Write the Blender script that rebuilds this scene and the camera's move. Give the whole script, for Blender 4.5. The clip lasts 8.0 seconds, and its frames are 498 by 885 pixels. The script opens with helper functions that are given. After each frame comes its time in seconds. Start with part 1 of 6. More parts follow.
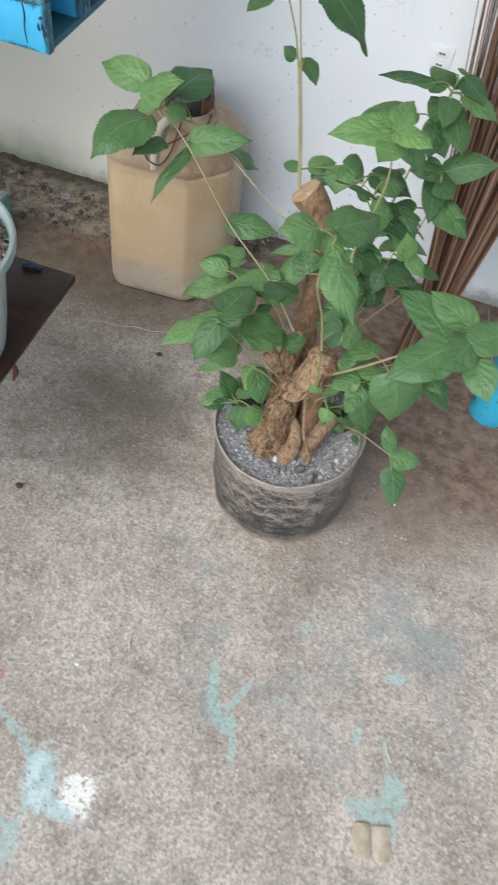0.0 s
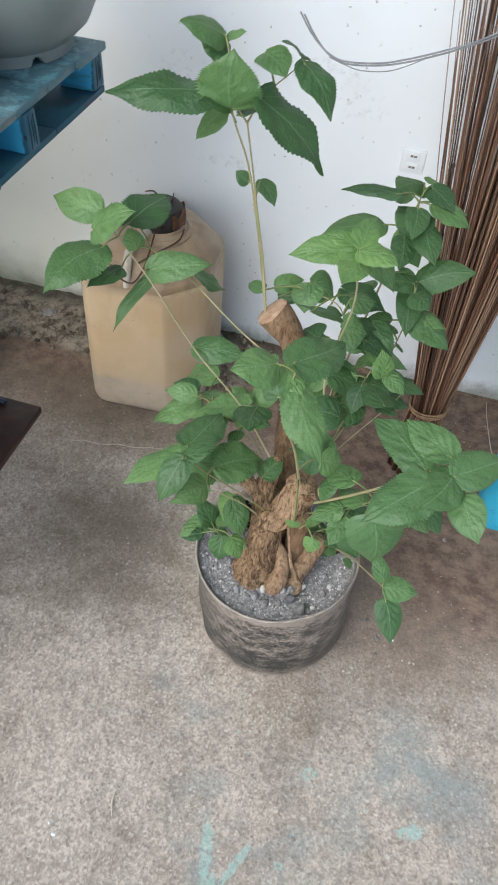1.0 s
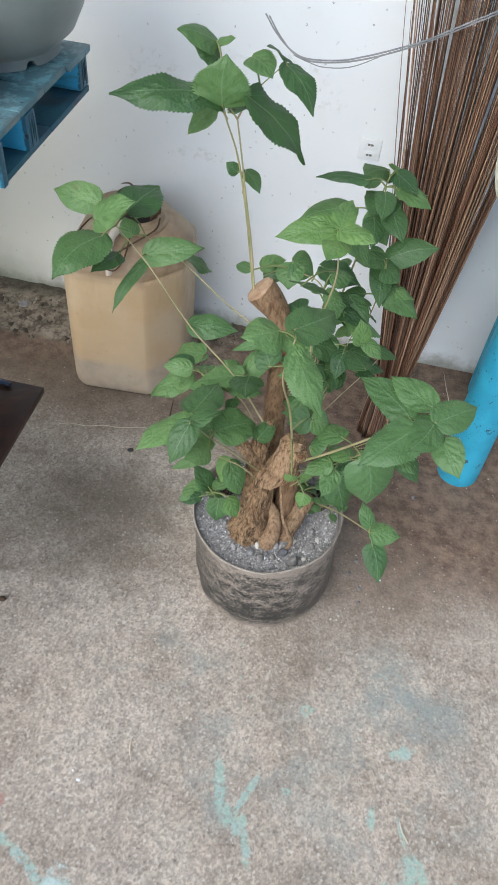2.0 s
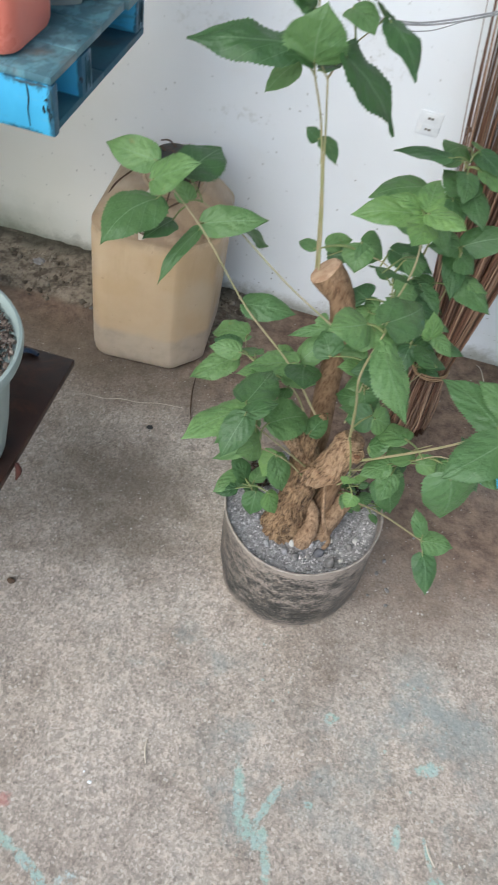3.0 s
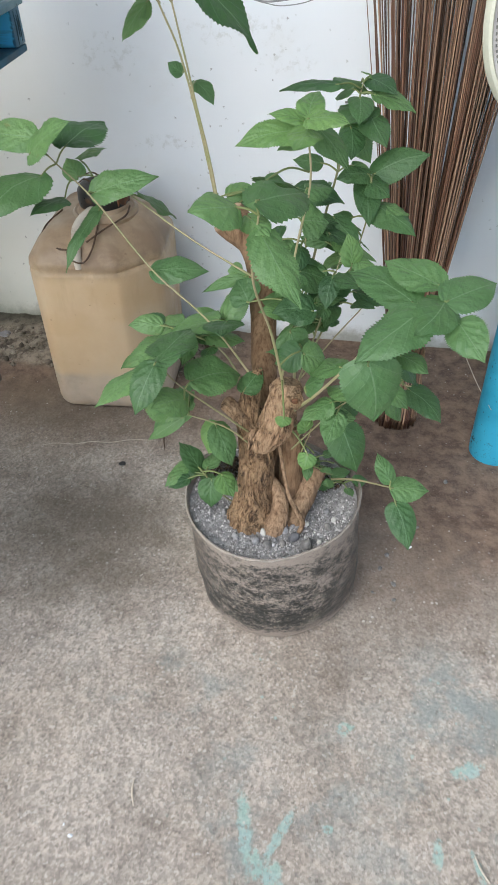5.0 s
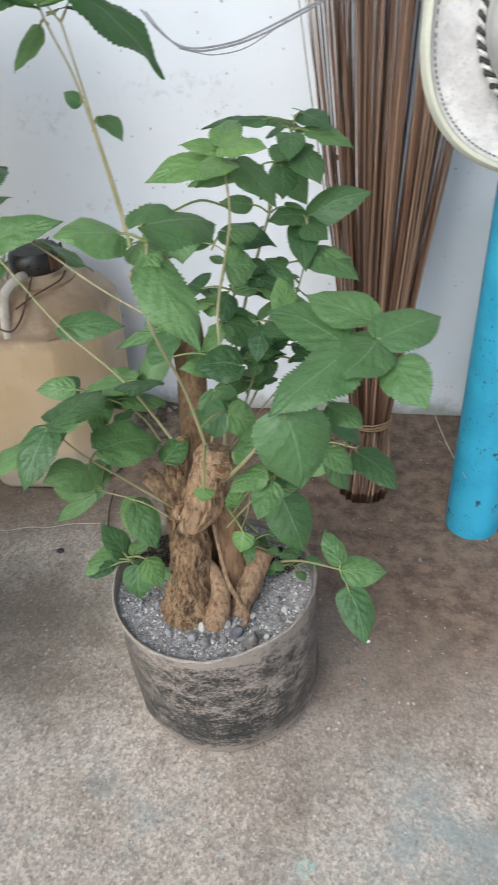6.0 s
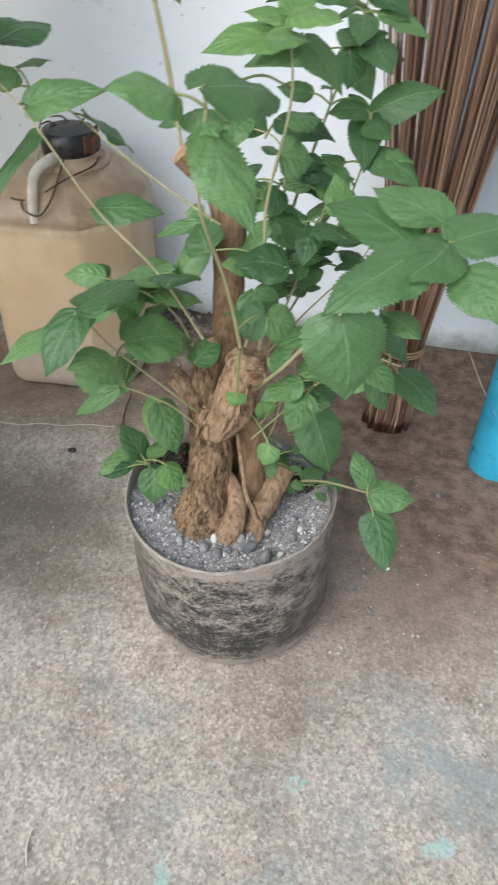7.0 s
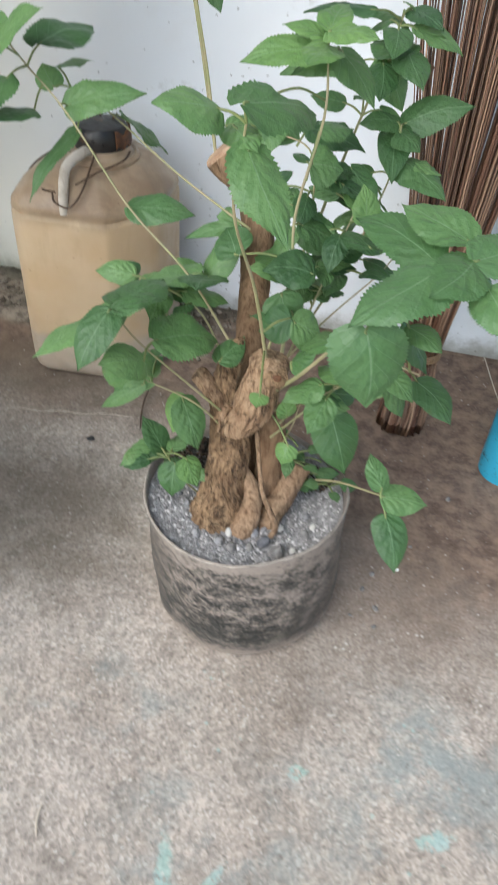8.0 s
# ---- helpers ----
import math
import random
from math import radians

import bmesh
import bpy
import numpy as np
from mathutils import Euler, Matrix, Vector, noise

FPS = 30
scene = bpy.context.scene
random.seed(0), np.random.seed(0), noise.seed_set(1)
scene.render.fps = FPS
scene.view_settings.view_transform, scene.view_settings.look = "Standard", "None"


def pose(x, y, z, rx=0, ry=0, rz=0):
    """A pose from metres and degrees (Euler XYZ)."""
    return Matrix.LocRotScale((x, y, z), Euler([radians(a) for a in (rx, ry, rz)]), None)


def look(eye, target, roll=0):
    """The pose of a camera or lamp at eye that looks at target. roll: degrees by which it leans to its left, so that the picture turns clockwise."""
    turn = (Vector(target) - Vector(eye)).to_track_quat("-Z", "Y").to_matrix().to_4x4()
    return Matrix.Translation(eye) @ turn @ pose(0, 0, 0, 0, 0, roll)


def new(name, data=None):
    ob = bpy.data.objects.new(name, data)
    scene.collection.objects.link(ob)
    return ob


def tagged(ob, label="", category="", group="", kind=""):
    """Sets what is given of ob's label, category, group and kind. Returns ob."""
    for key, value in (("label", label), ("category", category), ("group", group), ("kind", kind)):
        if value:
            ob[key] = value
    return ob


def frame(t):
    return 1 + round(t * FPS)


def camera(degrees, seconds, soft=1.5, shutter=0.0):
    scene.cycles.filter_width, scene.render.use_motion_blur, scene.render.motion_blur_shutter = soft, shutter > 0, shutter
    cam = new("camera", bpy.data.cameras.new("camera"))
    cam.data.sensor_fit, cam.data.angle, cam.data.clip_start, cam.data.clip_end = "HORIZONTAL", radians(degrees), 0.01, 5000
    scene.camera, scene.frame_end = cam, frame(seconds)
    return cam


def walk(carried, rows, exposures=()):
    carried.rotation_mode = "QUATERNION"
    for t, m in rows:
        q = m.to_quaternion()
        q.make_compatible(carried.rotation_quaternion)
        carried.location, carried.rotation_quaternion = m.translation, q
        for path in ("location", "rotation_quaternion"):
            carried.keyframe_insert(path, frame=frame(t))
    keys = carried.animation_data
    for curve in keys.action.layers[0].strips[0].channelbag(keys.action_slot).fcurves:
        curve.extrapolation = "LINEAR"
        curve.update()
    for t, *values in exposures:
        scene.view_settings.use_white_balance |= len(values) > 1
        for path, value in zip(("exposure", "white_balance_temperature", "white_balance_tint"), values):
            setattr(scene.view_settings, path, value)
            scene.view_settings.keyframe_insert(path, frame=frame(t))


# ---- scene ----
cam = camera(36.7, 8.0, shutter=0.3)
PATH = [
    (0, (0.095, -0.004, 1.188), (-0.112, 1.174, -0.414), 10.7),
    (0.3, (0.073, 0.036, 1.175), (-0.207, 1.189, -0.434), 8.3),
    (0.5, (0.088, 0.068, 1.159), (-0.211, 1.279, -0.405), 10),
    (0.7, (0.096, 0.097, 1.157), (-0.207, 1.368, -0.356), 8.3),
    (1, (0.118, 0.115, 1.177), (-0.194, 1.43, -0.297), 5),
    (1.2, (0.111, 0.12, 1.177), (-0.176, 1.45, -0.289), 4.9),
    (2.3, (0.046, -0.021, 1.235), (-0.114, 1.306, -0.253), 6.9),
    (2.5, (0.023, -0.017, 1.227), (-0.166, 1.303, -0.264), 6.5),
    (2.7, (0.019, 0.031, 1.216), (-0.145, 1.354, -0.275), 7.7),
    (3, (-0.033, 0.064, 1.171), (-0.131, 1.349, -0.359), 12.7),
    (3.2, (-0.046, 0.066, 1.143), (-0.169, 1.344, -0.39), 12.7),
    (3.5, (-0.073, 0.073, 1.137), (-0.205, 1.291, -0.443), 13.4),
    (3.7, (-0.066, 0.067, 1.106), (-0.219, 1.278, -0.477), 13),
    (4, (-0.017, 0.077, 1.113), (-0.147, 1.308, -0.458), 13.5),
    (4.2, (0.008, 0.073, 1.078), (-0.151, 1.39, -0.416), 10.3),
    (4.5, (0.076, 0.007, 1.057), (-0.13, 1.382, -0.381), 3.6),
    (4.7, (0.112, -0.003, 1.037), (-0.13, 1.415, -0.353), -0.2),
    (5.8, (0.175, 0.137, 0.873), (-0.152, 1.706, -0.322), -2.9),
    (6, (0.195, 0.132, 0.887), (-0.101, 1.735, -0.272), -3.4),
    (6.2, (0.203, 0.139, 0.884), (-0.034, 1.706, -0.336), -4.6),
    (6.5, (0.203, 0.143, 0.875), (-0.027, 1.699, -0.36), -2.6),
    (6.7, (0.196, 0.15, 0.869), (-0.051, 1.667, -0.409), -1),
    (7, (0.167, 0.148, 0.849), (-0.127, 1.628, -0.463), 1.8),
    (7.2, (0.156, 0.138, 0.842), (-0.19, 1.63, -0.443), 2.5),
    (7.5, (0.151, 0.139, 0.854), (-0.235, 1.643, -0.406), 1.2),
    (7.7, (0.159, 0.145, 0.856), (-0.239, 1.659, -0.388), -0.7),
    (8, (0.159, 0.132, 0.87), (-0.154, 1.593, -0.46), 3.8),
]
walk(cam, [(t, look(eye, target, roll)) for t, eye, target, roll in PATH],
     [(0.0, 0.82), (0.5, 0.80), (1.0, 0.80), (2.5, 0.77), (3.5, 0.81), (4.5, 0.80), (6.0, 0.80), (6.5, 0.79), (7.0, 0.92), (7.5, 0.94), (8.0, 0.95)])

# ---- light: open shade under an unseen, added roof, overcast sky in front ----
world = bpy.data.worlds.new("sky")
scene.world = world
world.use_nodes = True
wt = world.node_tree
sky = wt.nodes.new("ShaderNodeTexSky")
sky.sky_type, sky.sun_disc = "NISHITA", False
sky.sun_elevation, sky.sun_rotation = radians(42), radians(204)
sky.air_density, sky.dust_density = 1.0, 2.0
wt.links.new(sky.outputs[0], wt.nodes["Background"].inputs[0])
wt.nodes["Background"].inputs[1].default_value = 0.14
sun = new("sun", bpy.data.lights.new("sun", "SUN"))
sun.data.energy, sun.data.angle, sun.data.color = 1.35, radians(50), (0.87, 0.98, 1.0)
sun.matrix_world = look((-0.95, -2.1, 2.05), (0, 0, 0))


# ---- material helpers ----
class Mat:
    """A node material with short ways to add and join nodes."""

    def __init__(self, name, rough=0.7, metal=0.0):
        self.m = bpy.data.materials.new(name)
        self.m.use_nodes = True
        self.t = self.m.node_tree
        self.b = self.t.nodes["Principled BSDF"]
        self.b.inputs["Roughness"].default_value = rough
        self.b.inputs["Metallic"].default_value = metal
        self.pos = self.n("ShaderNodeTexCoord").outputs["Object"]

    def n(self, kind, **inputs):
        node = self.t.nodes.new(kind)
        for k, v in inputs.items():
            self.put(node.inputs[k.replace("_", " ")], v)
        return node

    def put(self, socket, v):
        if isinstance(v, bpy.types.NodeSocket):
            self.t.links.new(v, socket)
        elif isinstance(v, (tuple, list)) and len(v) == 3 and socket.type == "RGBA":
            socket.default_value = (*v, 1)
        else:
            socket.default_value = v

    def noise(self, scale, detail=4.0, rough=0.55, at=None, warp=0.0):
        n = self.n("ShaderNodeTexNoise", Scale=scale, Detail=detail, Roughness=rough, Distortion=warp)
        self.put(n.inputs["Vector"], at or self.pos)
        return n.outputs["Fac"]

    def cells(self, scale, out="Color", at=None, feature="F1"):
        n = self.n("ShaderNodeTexVoronoi", Scale=scale)
        n.feature = feature
        self.put(n.inputs["Vector"], at or self.pos)
        return n.outputs[out]

    def ramp(self, v, lo, hi, a=0.0, b=1.0):
        n = self.n("ShaderNodeMapRange")
        n.interpolation_type = "SMOOTHSTEP"
        for i, x in enumerate((v, lo, hi, a, b)):
            self.put(n.inputs[i], x)
        return n.outputs[0]

    def math(self, op, a, b=0.0):
        n = self.n("ShaderNodeMath")
        n.operation = op
        self.put(n.inputs[0], a), self.put(n.inputs[1], b)
        return n.outputs[0]

    def mix(self, f, a, b, mode="MIX"):
        n = self.n("ShaderNodeMix")
        n.data_type, n.blend_type = "RGBA", mode
        self.put(n.inputs[0], f), self.put(n.inputs[6], a), self.put(n.inputs[7], b)
        return n.outputs[2]

    def mapped(self, loc=(0, 0, 0), rot=(0, 0, 0), size=(1, 1, 1), at=None):
        n = self.n("ShaderNodeMapping")
        n.vector_type = "TEXTURE"
        self.put(n.inputs[0], at or self.pos)
        n.inputs[1].default_value, n.inputs[2].default_value, n.inputs[3].default_value = loc, rot, size
        return n.outputs[0]

    def axis(self, i, at=None):
        n = self.n("ShaderNodeSeparateXYZ")
        self.put(n.inputs[0], at or self.pos)
        return n.outputs[i]

    def blob(self, x, y, rx, ry, turn=0.0, soft=0.35, warp=None):
        """1 inside a ragged patch on the floor, 0 outside."""
        at = self.mapped((x, y, 0), (0, 0, radians(turn)), (rx, ry, 1000))
        n = self.n("ShaderNodeVectorMath")
        n.operation = "LENGTH"
        self.put(n.inputs[0], at)
        d = n.outputs["Value"]
        if warp:
            d = self.math("ADD", d, warp)
        return self.ramp(d, 1.0 - soft, 1.0 + soft, 1.0, 0.0)

    def bump(self, h, strength=0.3, dist=0.002, prior=None):
        n = self.n("ShaderNodeBump", Strength=strength, Distance=dist, Height=h)
        if prior:
            self.put(n.inputs["Normal"], prior)
        return n.outputs[0]

    def done(self, color=None, rough=None, normal=None):
        for k, v in (("Base Color", color), ("Roughness", rough), ("Normal", normal)):
            if v is not None:
                self.put(self.b.inputs[k], v)
        return self.m


def concrete_mat():
    m = Mat("worn_concrete", 0.9)
    big, mid, fine = m.noise(2.3, 5), m.noise(17, 6, 0.65), m.noise(130, 4, 0.7)
    grit = m.cells(260)
    g = m.axis(0, grit)
    # soft clouds of tone, then the worn surface: sand and small stones set in grey paste
    c = m.mix(m.ramp(m.noise(6, 4, 0.55), 0.36, 0.64), (0.345, 0.294, 0.252), (0.458, 0.403, 0.350))
    c = m.mix(m.ramp(m.noise(19, 5, 0.6), 0.42, 0.66, 0, 0.35), c, (0.53, 0.448, 0.386))
    c = m.mix(m.ramp(m.noise(12, 5, 0.65), 0.47, 0.34, 0, 0.42), c, (0.225, 0.188, 0.155))
    c = m.mix(m.ramp(big, 0.42, 0.62), c, m.mix(0.4, c, (0.31, 0.25, 0.195)))
    c = m.mix(m.ramp(m.noise(62, 6, 0.75), 0.52, 0.68, 0, 0.26), c, (0.57, 0.50, 0.44))
    c = m.mix(m.ramp(m.noise(55, 6, 0.7), 0.45, 0.33, 0, 0.26), c, (0.19, 0.155, 0.125))
    for size, dark, pale in ((150, 0.90, 1.10), (290, 0.82, 1.17)):
        c = m.mix(1.0, c, m.ramp(m.axis(1, m.cells(size)), 0.1, 0.9, dark, pale), "MULTIPLY")
    c = m.mix(m.ramp(fine, 0.43, 0.31, 0, 0.30), c, (0.14, 0.115, 0.095))
    c = m.mix(m.ramp(g, 0.93, 0.98, 0, 0.5), c, (0.64, 0.59, 0.53))
    c = m.mix(m.ramp(g, 0.07, 0.02, 0, 0.4), c, (0.13, 0.11, 0.095))
    y, x = m.axis(1), m.axis(0)
    wob = m.math("MULTIPLY", m.math("SUBTRACT", m.noise(7, 5, 0.6), 0.5), 0.22)
    # brown earth towards the wall; the chair's shade is painted in on the right
    yw = m.math("ADD", y, wob)
    c = m.mix(m.ramp(m.math("ADD", yw, m.ramp(x, -0.22, 0.28, -0.10, 0.24)), 0.86, 1.20, 0, 0.94), c, m.mix(m.ramp(m.noise(34, 6, 0.7), 0.34, 0.66), m.mix(m.ramp(m.noise(150, 5, 0.8), 0.55, 0.66, 0, 0.5), (0.098, 0.059, 0.041), (0.30, 0.23, 0.18)), (0.235, 0.155, 0.110)))
    # rough grey mortar strip at the foot of the wall, damp and mossy against it
    left = m.ramp(m.math("ADD", x, wob), -0.08, -0.28)
    strip = m.math("MULTIPLY", m.ramp(m.math("ADD", y, m.math("MULTIPLY", wob, 0.35)), 1.285, 1.31), left)
    c = m.mix(m.math("MULTIPLY", strip, 0.85), c, m.mix(m.ramp(m.noise(42, 5, 0.7), 0.38, 0.62), (0.085, 0.068, 0.050), (0.33, 0.285, 0.225)))
    moss = m.math("MULTIPLY", m.ramp(m.math("ADD", y, m.math("MULTIPLY", wob, 0.3)), 1.43, 1.475), left)
    c = m.mix(m.math("MULTIPLY", moss, 0.75), c, (0.05, 0.048, 0.032))
    # brown stains, with the shelf's shade (left) and the pot's (right) painted in
    warp = m.math("MULTIPLY", m.math("SUBTRACT", m.noise(11, 5, 0.65), 0.5), 2.2)
    for bx, by, rx, ry, f, col in ((-0.315, 0.82, 0.15, 0.13, 0.56, (0.130, 0.100, 0.064)), (-0.26, 0.90, 0.10, 0.06, 0.35, (0.13, 0.105, 0.08)),
                                   (-0.48, 1.17, 0.22, 0.10, 0.55, (0.12, 0.088, 0.055)), (0.20, 0.80, 0.15, 0.17, 0.45, (0.15, 0.108, 0.078))):
        c = m.mix(m.math("MULTIPLY", m.blob(bx, by, rx, ry, 0, 0.6, warp), f), c, col)
    # worn remains of pale turquoise paint, and grey-green scuffs
    flake = m.ramp(m.noise(95, 6, 0.75), 0.38, 0.50)
    rag = m.math("MULTIPLY", m.math("SUBTRACT", m.noise(70, 6, 0.75), 0.5), 2.6)
    scuff = m.ramp(m.noise(8, 5, 0.7), 0.45, 0.6)
    for bx, by, rx, ry in ((0.07, 0.42, 0.09, 0.10), (0.30, 0.47, 0.12, 0.14), (-0.12, 0.57, 0.12, 0.05), (0.30, 0.62, 0.10, 0.07)):
        c = m.mix(m.math("MULTIPLY", m.math("MULTIPLY", m.blob(bx, by, rx, ry, 0, 0.6, warp), scuff), 0.5), c, (0.245, 0.29, 0.285))
    paint = None
    for bx, by, rx, ry, turn in ((0.042, 0.390, 0.008, 0.046, 14), (0.085, 0.390, 0.006, 0.034, -24), (0.062, 0.352, 0.009, 0.018, 20), (0.082, 0.345, 0.010, 0.016, 0), (0.100, 0.315, 0.007, 0.028, 18),
                                 (0.144, 0.407, 0.006, 0.005, 0), (0.318, 0.51, 0.020, 0.010, 30), (0.279, 0.40, 0.006, 0.016, 0), (0.326, 0.39, 0.004, 0.018, 20),
                                 (-0.262, 0.249, 0.007, 0.022, 66), (-0.224, 0.233, 0.007, 0.024, 62), (-0.190, 0.214, 0.007, 0.022, 50), (-0.166, 0.194, 0.009, 0.018, 35), (-0.165, 0.09, 0.03, 0.03, 0),
                                 (0.350, 0.335, 0.018, 0.028, 15), (0.325, 0.300, 0.036, 0.018, 5), (0.352, 0.285, 0.014, 0.024, 0), (0.156, 0.543, 0.010, 0.010, 0)):
        p = m.blob(bx, by, rx, ry, turn, 0.3, rag)
        paint = p if paint is None else m.math("MAXIMUM", paint, p)
    paint = m.math("MULTIPLY", paint, flake)
    c = m.mix(m.math("MULTIPLY", paint, 0.72), c, m.mix(m.ramp(m.noise(30), 0.4, 0.65), (0.33, 0.50, 0.44), (0.34, 0.50, 0.48)))
    fleck = m.math("MULTIPLY", m.ramp(m.math("ADD", m.cells(85, "Distance"), m.math("MULTIPLY", fine, 0.5)), 0.50, 0.40), m.ramp(m.axis(0, m.cells(85)), 0.86, 0.88))
    fleck = m.math("MULTIPLY", fleck, m.math("MULTIPLY", m.ramp(m.noise(5, 3), 0.46, 0.58), m.math("MULTIPLY", m.ramp(x, -0.15, 0.05), m.ramp(y, 0.75, 0.6))))
    c = m.mix(m.math("MULTIPLY", fleck, 0.5), c, (0.33, 0.50, 0.46))
    white = m.math("MULTIPLY", m.blob(-0.088, 0.178, 0.024, 0.030, 10, 0.25, rag), m.ramp(m.noise(90, 4), 0.36, 0.44))
    c = m.mix(m.math("MULTIPLY", white, 0.92), c, (0.80, 0.79, 0.73))
    sky = m.math("MAXIMUM", m.blob(-0.148, 0.178, 0.022, 0.044, 12, 0.3, rag), m.blob(-0.110, 0.150, 0.036, 0.011, -10, 0.3, rag))
    c = m.mix(m.math("MULTIPLY", sky, m.ramp(m.noise(80, 5, 0.7), 0.30, 0.52, 0.35, 0.9)), c, m.mix(m.ramp(m.noise(40), 0.4, 0.65), (0.40, 0.54, 0.53), (0.52, 0.65, 0.66)))
    red = m.blob(-0.28, 0.292, 0.012, 0.009, 30, 0.3, rag)
    c = m.mix(m.math("MULTIPLY", red, 0.6), c, (0.42, 0.16, 0.14))
    # pale aggregate showing through here and there, small dark pits
    show = m.math("MULTIPLY", m.ramp(m.noise(14, 4), 0.48, 0.62), m.ramp(y, 1.0, 0.7))
    stone = m.math("MULTIPLY", m.ramp(m.math("ADD", m.cells(120, "Distance"), m.math("MULTIPLY", fine, 0.25)), 0.46, 0.34), m.ramp(m.axis(1, m.cells(120)), 0.80, 0.84))
    c = m.mix(m.math("MULTIPLY", m.math("MULTIPLY", stone, show), 0.7), c, (0.62, 0.57, 0.51))
    pit = m.math("MULTIPLY", m.ramp(m.math("ADD", m.cells(75, "Distance"), m.math("MULTIPLY", m.noise(210, 5, 0.8), 1.1)), 0.78, 0.60), m.ramp(m.axis(2, m.cells(75)), 0.72, 0.76))
    c = m.mix(m.math("MULTIPLY", pit, 0.5), c, (0.12, 0.095, 0.075))
    nb = m.bump(mid, 0.4, 0.005)
    nb = m.bump(m.noise(70, 6, 0.7), 0.45, 0.004, nb)
    nb = m.bump(m.cells(150, "Distance"), 0.3, 0.002, nb)
    nb = m.bump(g, 0.25, 0.0012, nb)
    return m.done(c, m.ramp(mid, 0.3, 0.7, 0.95, 0.78), nb)


def wall_mat():
    m = Mat("painted_render_wall", 0.65)
    big, mid = m.noise(1.6, 4), m.noise(9, 5, 0.6)
    c = m.mix(m.ramp(big, 0.35, 0.65), (0.775, 0.815, 0.86), (0.815, 0.852, 0.895))
    c = m.mix(m.ramp(mid, 0.52, 0.75, 0, 0.2), c, (0.70, 0.69, 0.66))
    z, x = m.axis(2), m.axis(0)
    # Warmer, darker colour at the lower left stands in for the shade there.
    cream = m.math("MULTIPLY", m.ramp(m.math("ADD", x, m.math("MULTIPLY", big, 0.5)), 0.10, -0.55, 0, 0.85), m.ramp(m.math("ADD", z, m.math("MULTIPLY", big, 0.3)), 0.95, 0.45, 0.15, 1.0))
    c = m.mix(cream, c, (0.72, 0.695, 0.59))
    wob = m.math("MULTIPLY", m.math("SUBTRACT", m.noise(22, 6, 0.7), 0.5), 0.09)
    # grime creeping up from the floor
    c = m.mix(m.ramp(m.math("ADD", z, wob), 0.05, 0.0, 0, 0.75), c, (0.18, 0.175, 0.13))
    c = m.mix(m.math("MULTIPLY", m.ramp(m.math("ADD", z, wob), 0.14, 0.02, 0, 0.5), m.ramp(x, -0.6, -0.85)), c, (0.22, 0.25, 0.17))
    # fly specks and splashes, thicker in some places
    dens = m.ramp(m.noise(4.5, 3), 0.50, 0.68)
    spot = m.cells(75, "Distance")
    pick = m.axis(0, m.cells(75))
    on = m.math("MULTIPLY", m.ramp(m.math("ADD", spot, m.math("MULTIPLY", m.noise(320, 4, 0.8), 0.7)), 0.56, 0.42), m.ramp(pick, 0.78, 0.80))
    c = m.mix(m.math("MULTIPLY", m.math("MULTIPLY", on, dens), 0.8), c, (0.16, 0.15, 0.13))
    spot2, pick2 = m.cells(55, "Distance"), m.axis(1, m.cells(55))
    on2 = m.math("MULTIPLY", m.ramp(m.math("ADD", spot2, m.math("MULTIPLY", m.noise(260, 5, 0.8), 0.9)), 0.58, 0.46), m.ramp(pick2, 0.92, 0.94))
    c = m.mix(m.math("MULTIPLY", on2, 0.75), c, (0.13, 0.12, 0.11))
    smear = None
    rag = m.math("MULTIPLY", m.math("SUBTRACT", m.noise(38, 6, 0.75), 0.5), 2.4)
    for bx, bz, rx, rz in ((-0.055, 0.60, 0.06, 0.035), (-0.40, 0.60, 0.06, 0.05), (-0.15, 0.64, 0.12, 0.04), (-0.30, 0.44, 0.07, 0.02)):
        at = m.mapped((bx, 0, bz), (0, 0, 0), (rx, 1000, rz))
        n = m.n("ShaderNodeVectorMath")
        n.operation = "LENGTH"
        m.put(n.inputs[0], at)
        p = m.ramp(m.math("ADD", n.outputs["Value"], rag), 1.0, 0.5)
        smear = p if smear is None else m.math("MAXIMUM", smear, p)
    c = m.mix(m.math("MULTIPLY", smear, m.ramp(m.noise(70, 5, 0.7), 0.5, 0.66, 0, 0.26)), c, (0.36, 0.36, 0.31))
    nb = m.bump(m.noise(6, 4), 0.25, 0.01)
    nb = m.bump(m.noise(160, 4, 0.65), 0.18, 0.0015, nb)
    return m.done(c, 0.6, nb)


def plain_mat(name, a, b, scale=20, rough=0.6, grain=0.15, metal=0.0, bump=0.15, dist=0.001, dirt=None):
    """Two tones of one colour, mixed in patches and grain, with a little relief and, if given, dirt."""
    m = Mat(name, rough, metal)
    c = m.mix(m.ramp(m.noise(scale, 5, 0.6), 0.35, 0.65), a, b)
    c = m.mix(m.ramp(m.noise(scale * 9, 3), 0.5, 0.75, 0, grain), c, tuple(x * 0.45 for x in a))
    if dirt:
        c = m.mix(m.ramp(m.noise(scale * 0.6, 6, 0.7, warp=0.6), 0.52, 0.70, 0, 0.75), c, dirt)
    nb = m.bump(m.noise(scale * 6, 4, 0.6), bump, dist)
    return m.done(c, m.ramp(m.noise(scale * 2), 0.3, 0.7, rough - 0.08, rough + 0.1), nb)


